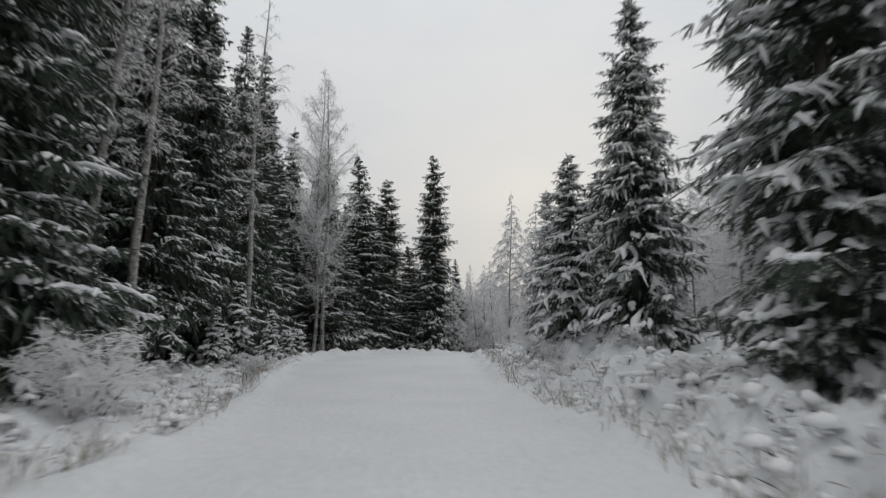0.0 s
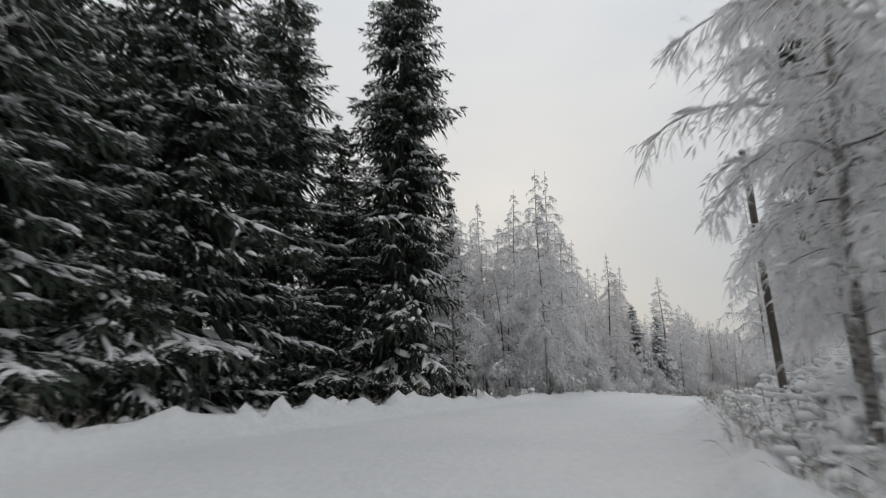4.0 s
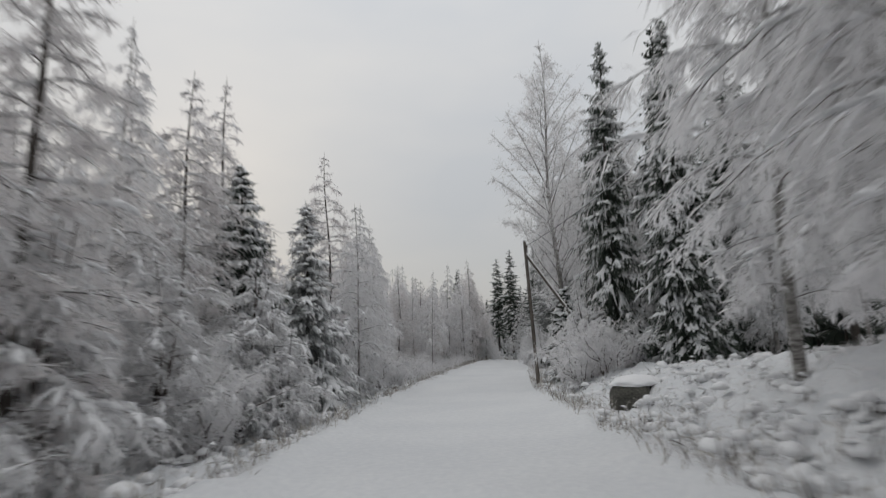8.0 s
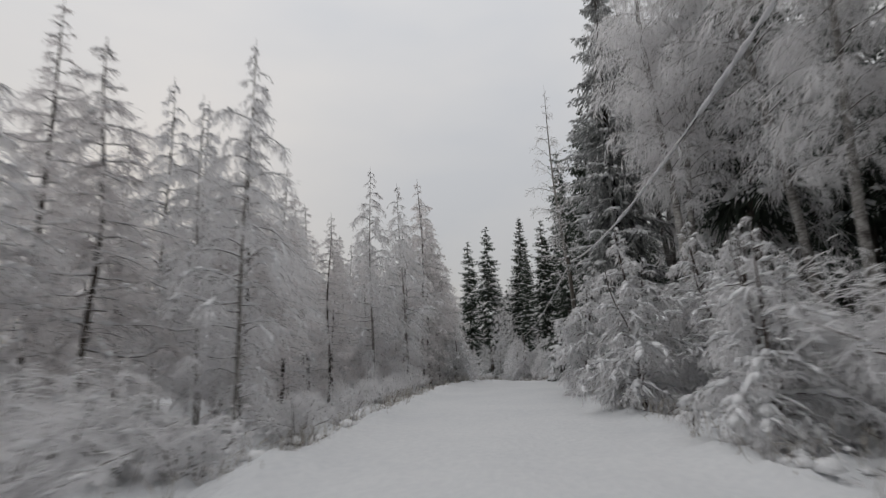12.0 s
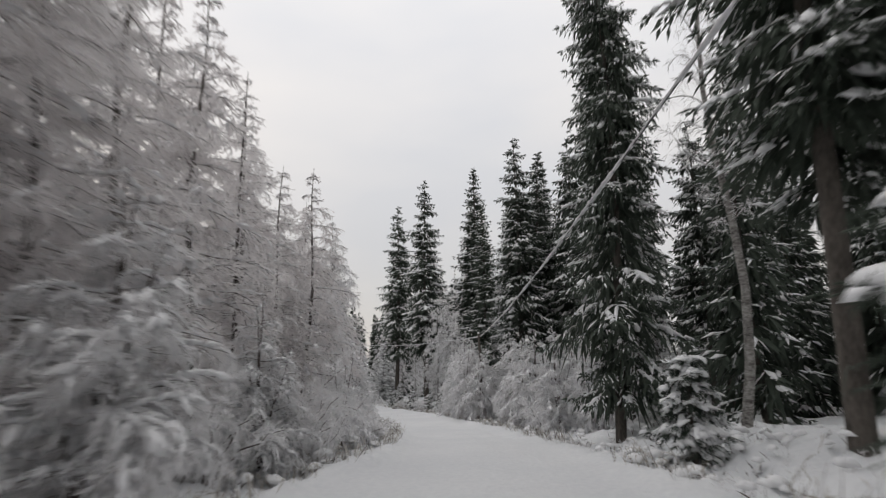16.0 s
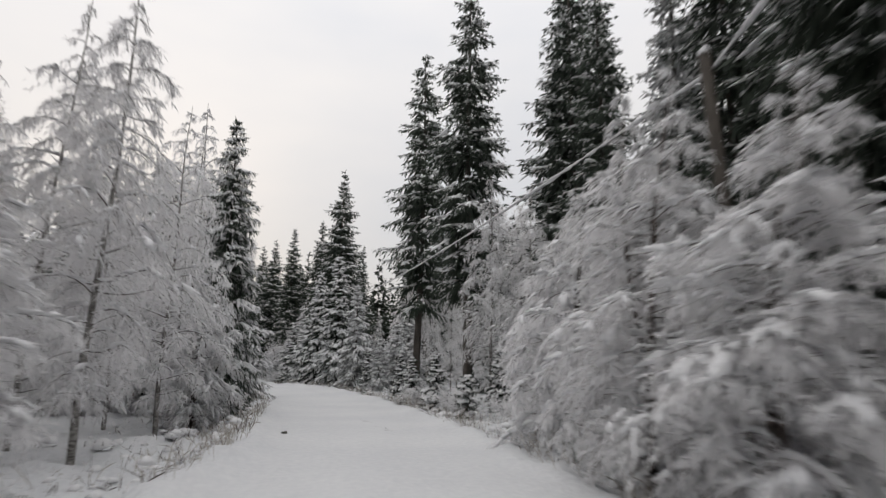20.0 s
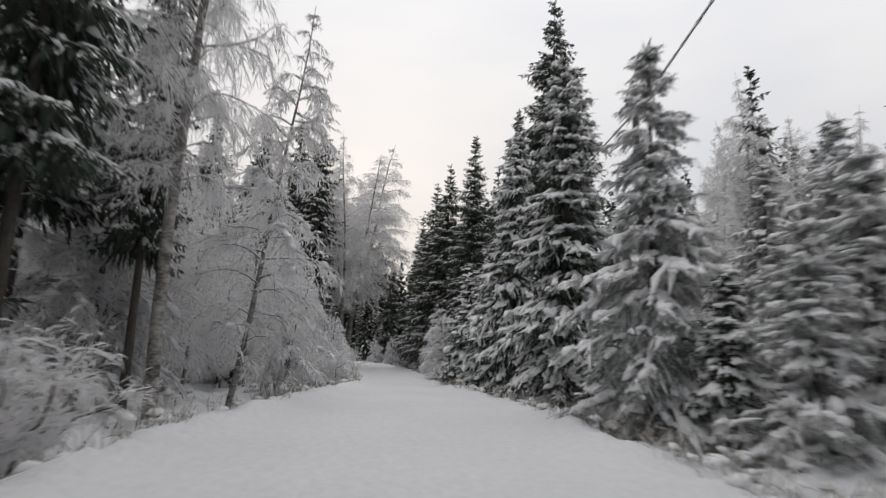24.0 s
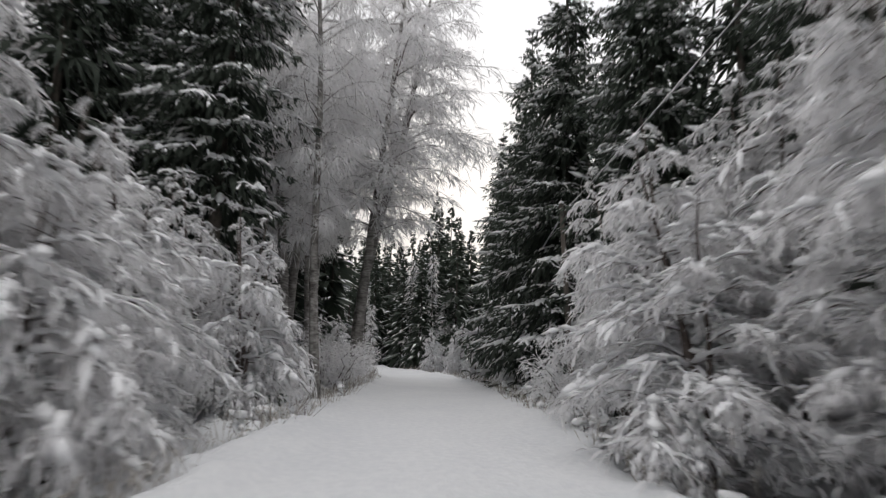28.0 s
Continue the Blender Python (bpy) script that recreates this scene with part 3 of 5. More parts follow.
def frosted_bush(height, spread, seed, stems=14, name="willow_bush", lumps=0.3, fullness=1.0, frost=None):
    """A frosted shrub of many arching stems."""
    rng = np.random.default_rng(seed)
    root = new(name)
    wood, crown, load = Geo(), Geo(), Geo()
    for j in range(stems):
        a = j * 2.4 + rng.normal() * 0.4
        r = spread * rng.uniform(0.25, 1.0)
        h = height * rng.uniform(0.55, 1.0) * (1 - 0.3 * r / spread)
        m = 8
        s = np.linspace(0, 1, m)
        line = np.stack([np.cos(a) * (0.15 * spread + r * s ** 1.5), np.sin(a) * (0.15 * spread + r * s ** 1.5),
                         h * (s * 1.25 - 0.32 * s ** 2.6) - 0.1], 1)
        line[1:] += rng.normal(size=(m - 1, 3)) * 0.04 * height * 0.5
        tube(wood, line, (0.008 + 0.004 * height) * (1 - s) + 0.004, 4)
        per = int((26 + 24 * h) * fullness)
        pos = rng.uniform(0.12, 1.0, per)
        c = np.stack([np.interp(pos, s, line[:, i]) for i in range(3)], 1)
        tg = np.gradient(line, axis=0)
        tg /= np.linalg.norm(tg, axis=1)[:, None]
        ta = np.stack([np.interp(pos, s, tg[:, i]) for i in range(3)], 1)
        d = ta * 0.5 + rng.normal(size=(per, 3)) * 0.7
        ln = (0.16 + 0.13 * h) * rng.uniform(0.5, 1.3, per)
        strips(crown, c, d, ln, 0.024, ln * 0.35, rng)
        dn = d / np.linalg.norm(d, axis=1)[:, None]
        for rep in range(3):
            strips(crown, c + dn * ln[:, None] * rng.uniform(0.3, 0.9, (per, 1)), dn * 0.5 + rng.normal(size=(per, 3)) * 0.7, ln * 0.6, 0.02, ln * 0.2, rng)
        strips(crown, line[:-1] + np.array([[0, 0, 0.012]]), np.diff(line, axis=0), np.linalg.norm(np.diff(line, axis=0), axis=1) * 1.1, 0.03, 0, rng,
               flat=np.array([[0, 0, 1.0]]))
        some = rng.uniform(size=per) < lumps * 0.35
        b = 0.03 + 0.05 * rng.uniform(size=some.sum()) ** 2
        pillows(load, c[some], ta[some] * np.array([[1, 1, 0.3]]), np.stack([b * 1.8, b, b * 0.7], 1), rng, True)
    part("stemwork", wood, TWIG, root, "dark arching stems", kind="stuff")
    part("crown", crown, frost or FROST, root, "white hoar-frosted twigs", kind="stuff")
    if load.n:
        part("snow_load", load, SNOW, root, "clumps of snow caught in the twigs", True, "stuff")
    return root


# ---- the plan: the road's middle line (x, y, height of its surface) ----
ROAD = [
    (0.83, -21.98, 0.00),
    (0.42, -10.99, 0.00),
    (0.00, 0.00, 0.00),
    (-0.36, 9.53, 0.10),
    (-0.58, 18.52, 0.26),
    (-0.58, 22.48, 0.47),
    (-0.49, 29.59, 0.73),
    (-0.40, 36.70, 0.95),
    (2.64, 44.31, 0.96),
    (6.58, 51.82, 0.86),
    (11.37, 58.88, 0.59),
    (16.35, 66.02, 0.07),
    (21.66, 72.91, -0.51),
    (26.98, 79.80, -0.98),
    (32.60, 86.23, -1.33),
    (38.36, 92.29, -1.61),
    (43.49, 97.56, -1.86),
    (48.62, 102.84, -2.08),
    (53.90, 107.82, -2.29),
    (58.96, 112.46, -2.58),
    (64.02, 117.15, -3.04),
    (69.13, 122.25, -3.66),
    (73.94, 127.91, -4.26),
    (78.30, 134.35, -4.73),
    (82.10, 140.63, -5.11),
    (85.33, 147.54, -5.50),
    (88.56, 154.46, -5.82),
    (90.61, 161.26, -5.95),
    (92.45, 167.87, -6.02),
    (94.10, 174.40, -6.26),
    (95.74, 180.92, -6.57),
    (96.48, 184.21, -6.84),
    (97.82, 192.10, -6.96),
    (99.48, 201.96, -7.11),
    (100.81, 211.87, -7.26),
    (100.74, 221.87, -7.41),
    (98.93, 231.71, -7.56),
    (95.45, 241.08, -7.71),
    (90.69, 249.88, -7.86),
    (84.26, 260.01, -8.04),
    (76.22, 272.68, -8.27),
    (68.18, 285.34, -8.49),
]
ROAD_START = (0.00, 0.00)  # below the first camera place


def smooth_line(points, step):
    p = np.array(points, float)
    s = np.concatenate([[0], np.cumsum(np.linalg.norm(np.diff(p[:, :2], axis=0), axis=1))])
    q = np.arange(0, s[-1], step)
    m = np.gradient(p, s, axis=0)
    i = np.clip(np.searchsorted(s, q, side="right") - 1, 0, len(p) - 2)
    h = (s[i + 1] - s[i])[:, None]
    u = ((q - s[i])[:, None]) / h
    return ((2 * u ** 3 - 3 * u ** 2 + 1) * p[i] + (u ** 3 - 2 * u ** 2 + u) * h * m[i]
            + (-2 * u ** 3 + 3 * u ** 2) * p[i + 1] + (u ** 3 - u ** 2) * h * m[i + 1])


LINE_STEP = 0.25
LINE = smooth_line(ROAD, LINE_STEP)
for _ in range(40):
    LINE[1:-1] = 0.25 * LINE[:-2] + 0.5 * LINE[1:-1] + 0.25 * LINE[2:]
TANG = np.gradient(LINE, axis=0)
TANG[:, 2] = 0
TANG /= np.linalg.norm(TANG, axis=1)[:, None]
RIGHT = np.stack([TANG[:, 1], -TANG[:, 0], np.zeros(len(TANG))], 1)
START = int(np.argmin(np.linalg.norm(LINE[:, :2] - np.array(ROAD_START), axis=1))) * LINE_STEP  # s counts from the first camera place


@functools.lru_cache(None)
def ripples(size, seed):
    rng = np.random.default_rng(seed)
    return [(rng.uniform(0, 6.3), rng.uniform(0, 6.3), rng.uniform(0.6, 1.7) / size * 6.3) for _ in range(7)]


def wave(x, y, size, seed):
    """Smooth pseudo-random relief, about -1 to 1."""
    z = 0
    for a, ph, f in ripples(size, seed):
        z = z + np.sin((x * math.cos(a) + y * math.sin(a)) * f + ph + 1.3 * np.sin((x * math.sin(a) - y * math.cos(a)) * f * 0.7 + ph))
    return z / 4.0


def table(s, rows):
    r = np.array(rows, float)
    return np.interp(s, r[:, 0], r[:, 1])


# left and right edges of the ploughed snow, and the level of the land beyond, by distance along the road
EDGE_L = [(-30, 2.6), (0, 2.6), (10, 3.0), (24, 6.0), (34, 6.3), (42, 5.0), (52, 2.7), (72, 2.4), (82, 2.5), (108, 2.5), (132, 2.5), (147, 1.8), (169, 2.0),
          (190, 2.6), (198, 2.5), (210, 1.6), (226, 1.9), (330, 1.8)]
EDGE_R = [(-30, 2.2), (0, 2.2), (20, 2.2), (40, 2.4), (55, 2.4), (72, 2.25), (82, 2.4), (108, 2.5), (132, 2.6), (147, 1.9), (169, 2.1), (190, 2.6), (198, 2.5),
          (210, 1.6), (226, 1.9), (330, 1.8)]
LAND_L = [(-30, 0.1), (10, 0.2), (30, 0.1), (45, -0.2), (70, -0.6), (100, -0.25), (150, -0.3), (200, -0.3), (330, -0.3)]
LAND_R = [(-30, 0.3), (5, 0.3), (20, 0.9), (35, 1.3), (60, 1.7), (75, 1.4), (95, 0.6), (130, 0.6), (150, 0.2), (200, -0.2), (330, -0.1)]
BERM = [(-30, 0.12), (15, 0.14), (28, 0.42), (46, 0.40), (54, 0.18), (330, 0.14)]


def relief(s, d, x, y):
    """Height above the road's surface at s metres along and d metres to the right."""
    a = np.abs(d)
    edge = np.where(d < 0, table(s, EDGE_L), table(s, EDGE_R)) + 0.18 * wave(x, y, 3.5, 5)
    land = np.where(d < 0, table(s, LAND_L), table(s, LAND_R))
    o = a - edge
    out = np.clip(o, 0, None)
    ruts = -0.018 * np.exp(-((a - 0.85) / 0.28) ** 2) + 0.008 * wave(x, y, 0.7, 8)
    berm = table(s, BERM) * np.where(d < 0, 1.0, 0.7) * np.exp(-((o - 0.35) / 0.38) ** 2) * (1 + 0.5 * wave(x, y, 1.1, 6))
    k = np.clip(out / 4.5, 0, 1)
    rise = land * k * k * (3 - 2 * k) - 0.22 * np.exp(-((o - 1.6) / 0.8) ** 2)
    lumps = np.clip(out / 1.2, 0, 1) * (0.10 * wave(x, y, 1.3, 1) + 0.07 * wave(x, y, 0.65, 2) + 0.16 * wave(x, y, 4.5, 3)
                                        + 0.10 * np.clip(wave(x, y, 0.5, 9), 0.1, 2))
    lumps = lumps * (1 + 1.5 * np.clip((45 - s) / 20, 0, 1) * (d > 0))
    far = np.clip((out - 8) / 25, 0, 1) * 0.8 * wave(x, y, 17, 4)
    return np.where(o < 0, ruts, 0.0) + berm + rise + lumps + far


def ground_at(s, d):
    i = int(np.clip((s + START) / LINE_STEP, 0, len(LINE) - 1))
    p = LINE[i] + RIGHT[i] * d
    return np.array([p[0], p[1], LINE[i, 2] + float(relief(np.array(s), np.array(d), p[0], p[1]))])


def along(x, y):
    """Distance along the road and to its right of a place."""
    i = int(np.argmin((LINE[:, 0] - x) ** 2 + (LINE[:, 1] - y) ** 2))
    return i * LINE_STEP - START, float((x - LINE[i, 0]) * RIGHT[i, 0] + (y - LINE[i, 1]) * RIGHT[i, 1])


def land_z(x, y):
    s, d = along(x, y)
    return ground_at(s, d)[2]


# ---- ground: one snow-covered sheet out to the horizon ----
def build_ground():
    fine = np.concatenate([np.arange(0, 6, 0.2), np.arange(6, 10, 0.4), np.arange(10, 42, 2.0)])
    cols = np.concatenate([-fine[:0:-1], fine])
    n, m = len(LINE), len(cols)
    s = (np.arange(n) * LINE_STEP - START)[:, None] + 0 * cols[None]
    d = 0 * s + cols[None]
    x = LINE[:, 0:1] + RIGHT[:, 0:1] * d
    y = LINE[:, 1:2] + RIGHT[:, 1:2] * d
    z = LINE[:, 2:3] + relief(s, d, x, y)
    v = np.stack([x, y, z], -1).reshape(-1, 3)
    i, j = np.meshgrid(np.arange(n - 1), np.arange(m - 1), indexing="ij")
    g = Geo()
    g.add(v, np.stack([i * m + j, i * m + j + 1, (i + 1) * m + j + 1, (i + 1) * m + j], -1).reshape(-1, 4))
    # the rim of the strip carried out to the far distance
    rim = np.concatenate([np.arange(m), np.arange(1, n) * m + m - 1, (n - 1) * m + np.arange(m - 2, -1, -1), np.arange(n - 2, 0, -1) * m])
    centre = np.array([45.0, 100.0])
    way = v[rim, :2] - centre
    way /= np.linalg.norm(way, axis=1)[:, None]
    far = np.concatenate([centre + way * 1800, v[rim, 2:3] * 0.2 - 4], 1)
    q = len(rim)
    k = np.arange(q)
    g.v.append(far)
    g.f.append(np.stack([rim[k], n * m + k, n * m + (k + 1) % q, rim[(k + 1) % q]], -1))
    g.n += q
    tagged(new("ground", g.mesh("ground", SNOW_GROUND, True)), "white snow-covered ground with a ploughed forest road", "ground", kind="structure")


build_ground()

# ---- the stock of trees and shrubs, each built once and then copied ----
STOCK = {
    "spruce_tall": [spruce(19, 3.3, 11, 0.72, fine=True), spruce(20, 3.0, 12, 0.68, bare=0.05, fine=True), spruce(15, 2.8, 13, 0.75, fine=True), spruce(19, 2.7, 14, 0.7, bare=0.12, fine=True)],
    "spruce_near": [spruce(18, 2.45, 25, 0.75, fine=True, detail=1.3, bare=0.03, shape=0.5), spruce(19, 2.3, 26, 0.7, bare=0.1, detail=1.2, shape=0.5, fine=True, limbs=0.75, sag=1.6)],
    "spruce_bare": [spruce(20, 2.6, 18, 0.85, bare=0.27, fine=True, limbs=0.75, sag=1.8, shape=0.6), spruce(16, 2.3, 19, 0.85, bare=0.3, fine=True, limbs=0.75, sag=1.8, shape=0.6)],
    "spruce_far": [spruce(17, 2.7, 15, 0.5, detail=0.55, limbs=0.75, bare=0.06, clump=0.6), spruce(19, 2.5, 16, 0.45, detail=0.55, limbs=0.75, bare=0.2, clump=0.6),
                   spruce(15, 2.5, 17, 0.55, detail=0.55, limbs=0.78, clump=0.6)],
    "spruce_snowy": [spruce(9, 1.8, 21, 0.95, clump=2.6, near=True, sag=1.7, shape=0.62), spruce(12.5, 2.2, 22, 0.75, clump=2.6, near=True, limbs=1.1, sag=1.7, shape=0.6), spruce(6.8, 1.5, 23, 0.95, clump=2.6, near=True, sag=1.7, shape=0.6)],
    "spruce_broad": [spruce(11.0, 1.75, 24, 1.0, clump=3.0, shape=0.48, near=True, sag=1.8, bare=0.05)],
    "spruce_young": [spruce(3.6, 1.0, 31, 0.95, clump=2.4, near=True, shape=0.65), spruce(2.2, 0.7, 32, 0.9, clump=2.4, near=True, shape=0.6), spruce(5.0, 1.3, 33, 0.9, frosted=True, clump=2.2, near=True)],
    "spruce_frosted": [spruce(10.5, 2.0, 34, 1.0, frosted=True, clump=2.0, near=True, sag=1.6), spruce(8, 1.8, 35, 1.0, frosted=True, clump=2.0, near=True, sag=1.6)],
    "spruce_grey": [spruce(18, 2.3, 36, 0.8, frosted=True, bare=0.15, fine=True, detail=1.1), spruce(16, 2.1, 37, 0.8, frosted=True, bare=0.2, fine=True, detail=1.1)],
    "birch": [frosted_tree(12, 2.4, 41, weep=0.8, lumps=0.5, width=0.031, taper=0.005), frosted_tree(10, 2.2, 42, weep=0.65, lumps=0.5, width=0.031, taper=0.005), frosted_tree(13, 2.6, 43, stems=2, weep=0.75, lumps=0.5, width=0.031, taper=0.005)],
    "birch_tall": [frosted_tree(19, 3.4, 44, weep=0.8, bare=0.26, twig=0.46, width=0.028, fullness=0.95, upright=0.9), frosted_tree(18, 3.2, 45, stems=2, weep=0.7, bare=0.32, twig=0.44, width=0.028, fullness=1.1, upright=0.8),
                   frosted_tree(18, 4.0, 48, weep=0.25, bare=0.15, twig=0.4, width=0.022, fullness=1.1, upright=1.25)],
    "birch_bare": [frosted_tree(19, 2.6, 46, weep=0.55, bare=0.34, twig=0.40, width=0.016, fullness=0.5, upright=1.0), frosted_tree(18, 2.4, 47, weep=0.5, bare=0.3, twig=0.38, width=0.016, fullness=0.55, upright=1.1)],
    "larch": [frosted_tree(11, 1.8, 51, lumps=0.3, weep=0.25, upright=0.12, fullness=1.2, bark=BARK, frost=FROST_PINK, name="larch_tree", bare=0.05),
              frosted_tree(12.5, 1.9, 52, lumps=0.3, weep=0.3, upright=0.18, fullness=1.2, bark=BARK, frost=FROST_PINK, name="larch_tree", bare=0.08),
              frosted_tree(9, 1.7, 53, lumps=0.3, weep=0.3, upright=0.08, fullness=1.3, bark=BARK, frost=FROST_PINK, name="larch_tree", bare=0.03)],
    "alder": [frosted_tree(5.5, 1.8, 61, stems=4, weep=0.6, fullness=1.2, bark=TWIG, name="alder_tree", bare=0.05, lumps=1.2, twig=0.24),
              frosted_tree(4.5, 1.5, 62, stems=5, weep=0.7, fullness=1.1, bark=TWIG, name="alder_tree", bare=0.03, lumps=1.3, twig=0.22),
              frosted_tree(7, 1.9, 63, stems=3, weep=0.6, fullness=1.2, bark=TWIG, name="alder_tree", bare=0.08, lumps=1.0, twig=0.26)],
    "bush": [frosted_bush(1.7, 1.0, 71), frosted_bush(2.4, 1.4, 72, 18), frosted_bush(1.1, 0.8, 73, 12), frosted_bush(0.7, 0.5, 74, 10, lumps=0.5)],
}
LABELS = {
    "spruce_tall": ("tall dark green spruce lightly dusted with snow", "spruce"),
    "spruce_far": ("slender dark spruce of the forest behind, dusted with snow", "spruce"),
    "spruce_snowy": ("dark green spruce heavily laden with snow clumps", "spruce"),
    "spruce_near": ("tall dark green spruce with boughs reaching the snow", "spruce"),
    "spruce_frosted": ("grey-green spruce thick with frost and snow", "spruce"),
    "spruce_grey": ("tall spruce grey with frost over its whole crown", "spruce"),
    "spruce_bare": ("tall spruce with a bare lower trunk and snowy crown", "spruce"),
    "spruce_broad": ("broad dark spruce heavily laden with snow beside the road", "spruce"),
    "spruce_young": ("small young spruce bowed under fresh snow", "spruce"),
    "birch": ("slender leafless birch white with hoar frost", "birch"),
    "birch_tall": ("tall leafless birch with frosted hanging twigs", "birch"),
    "birch_bare": ("tall slender birch with thin lightly frosted twigs", "birch"),
    "larch": ("straight dark-stemmed larch covered in hoar frost", "larch"),
    "alder": ("leafless roadside alder thick with frost and snow", "alder"),
    "bush": ("low leafless willow bush white with frost", "bush"),
}
PICK = random.Random(7)
NATURAL = {}
for stock_list in STOCK.values():
    for stock_ob in stock_list:
        NATURAL[stock_ob.name] = max(max(v[2] for v in c.bound_box) for c in stock_ob.children if c.name.startswith(("trunk", "stemwork")))



def plant(kind, x, y, height=None, which=None, turn=None, lean=(0, 0), wide=1.0, label=""):
    stock = STOCK[kind]
    tall = [NATURAL[o.name] for o in stock]
    if which is None:
        ranked = sorted(range(len(stock)), key=lambda q: abs(math.log(tall[q] / (height or tall[q]))))
        which = PICK.choice(ranked[:2]) if height else PICK.randrange(len(stock))
    base, full = stock[which % len(stock)], tall[which % len(stock)]
    k = min(1.3, max(0.7, (height or full) / full))
    turn = PICK.uniform(0, 360) if turn is None else turn
    m = pose(x, y, land_z(x, y) - 0.05, lean[0], lean[1], 0) @ pose(0, 0, 0, 0, 0, turn) @ Matrix.Diagonal((k * wide, k * wide, k, 1))
    ob = copy_thing(base, m)
    return tagged(ob, label or LABELS[kind][0], LABELS[kind][1], LABELS[kind][1] + " trees along the road" if kind != "bush" else "roadside bushes")


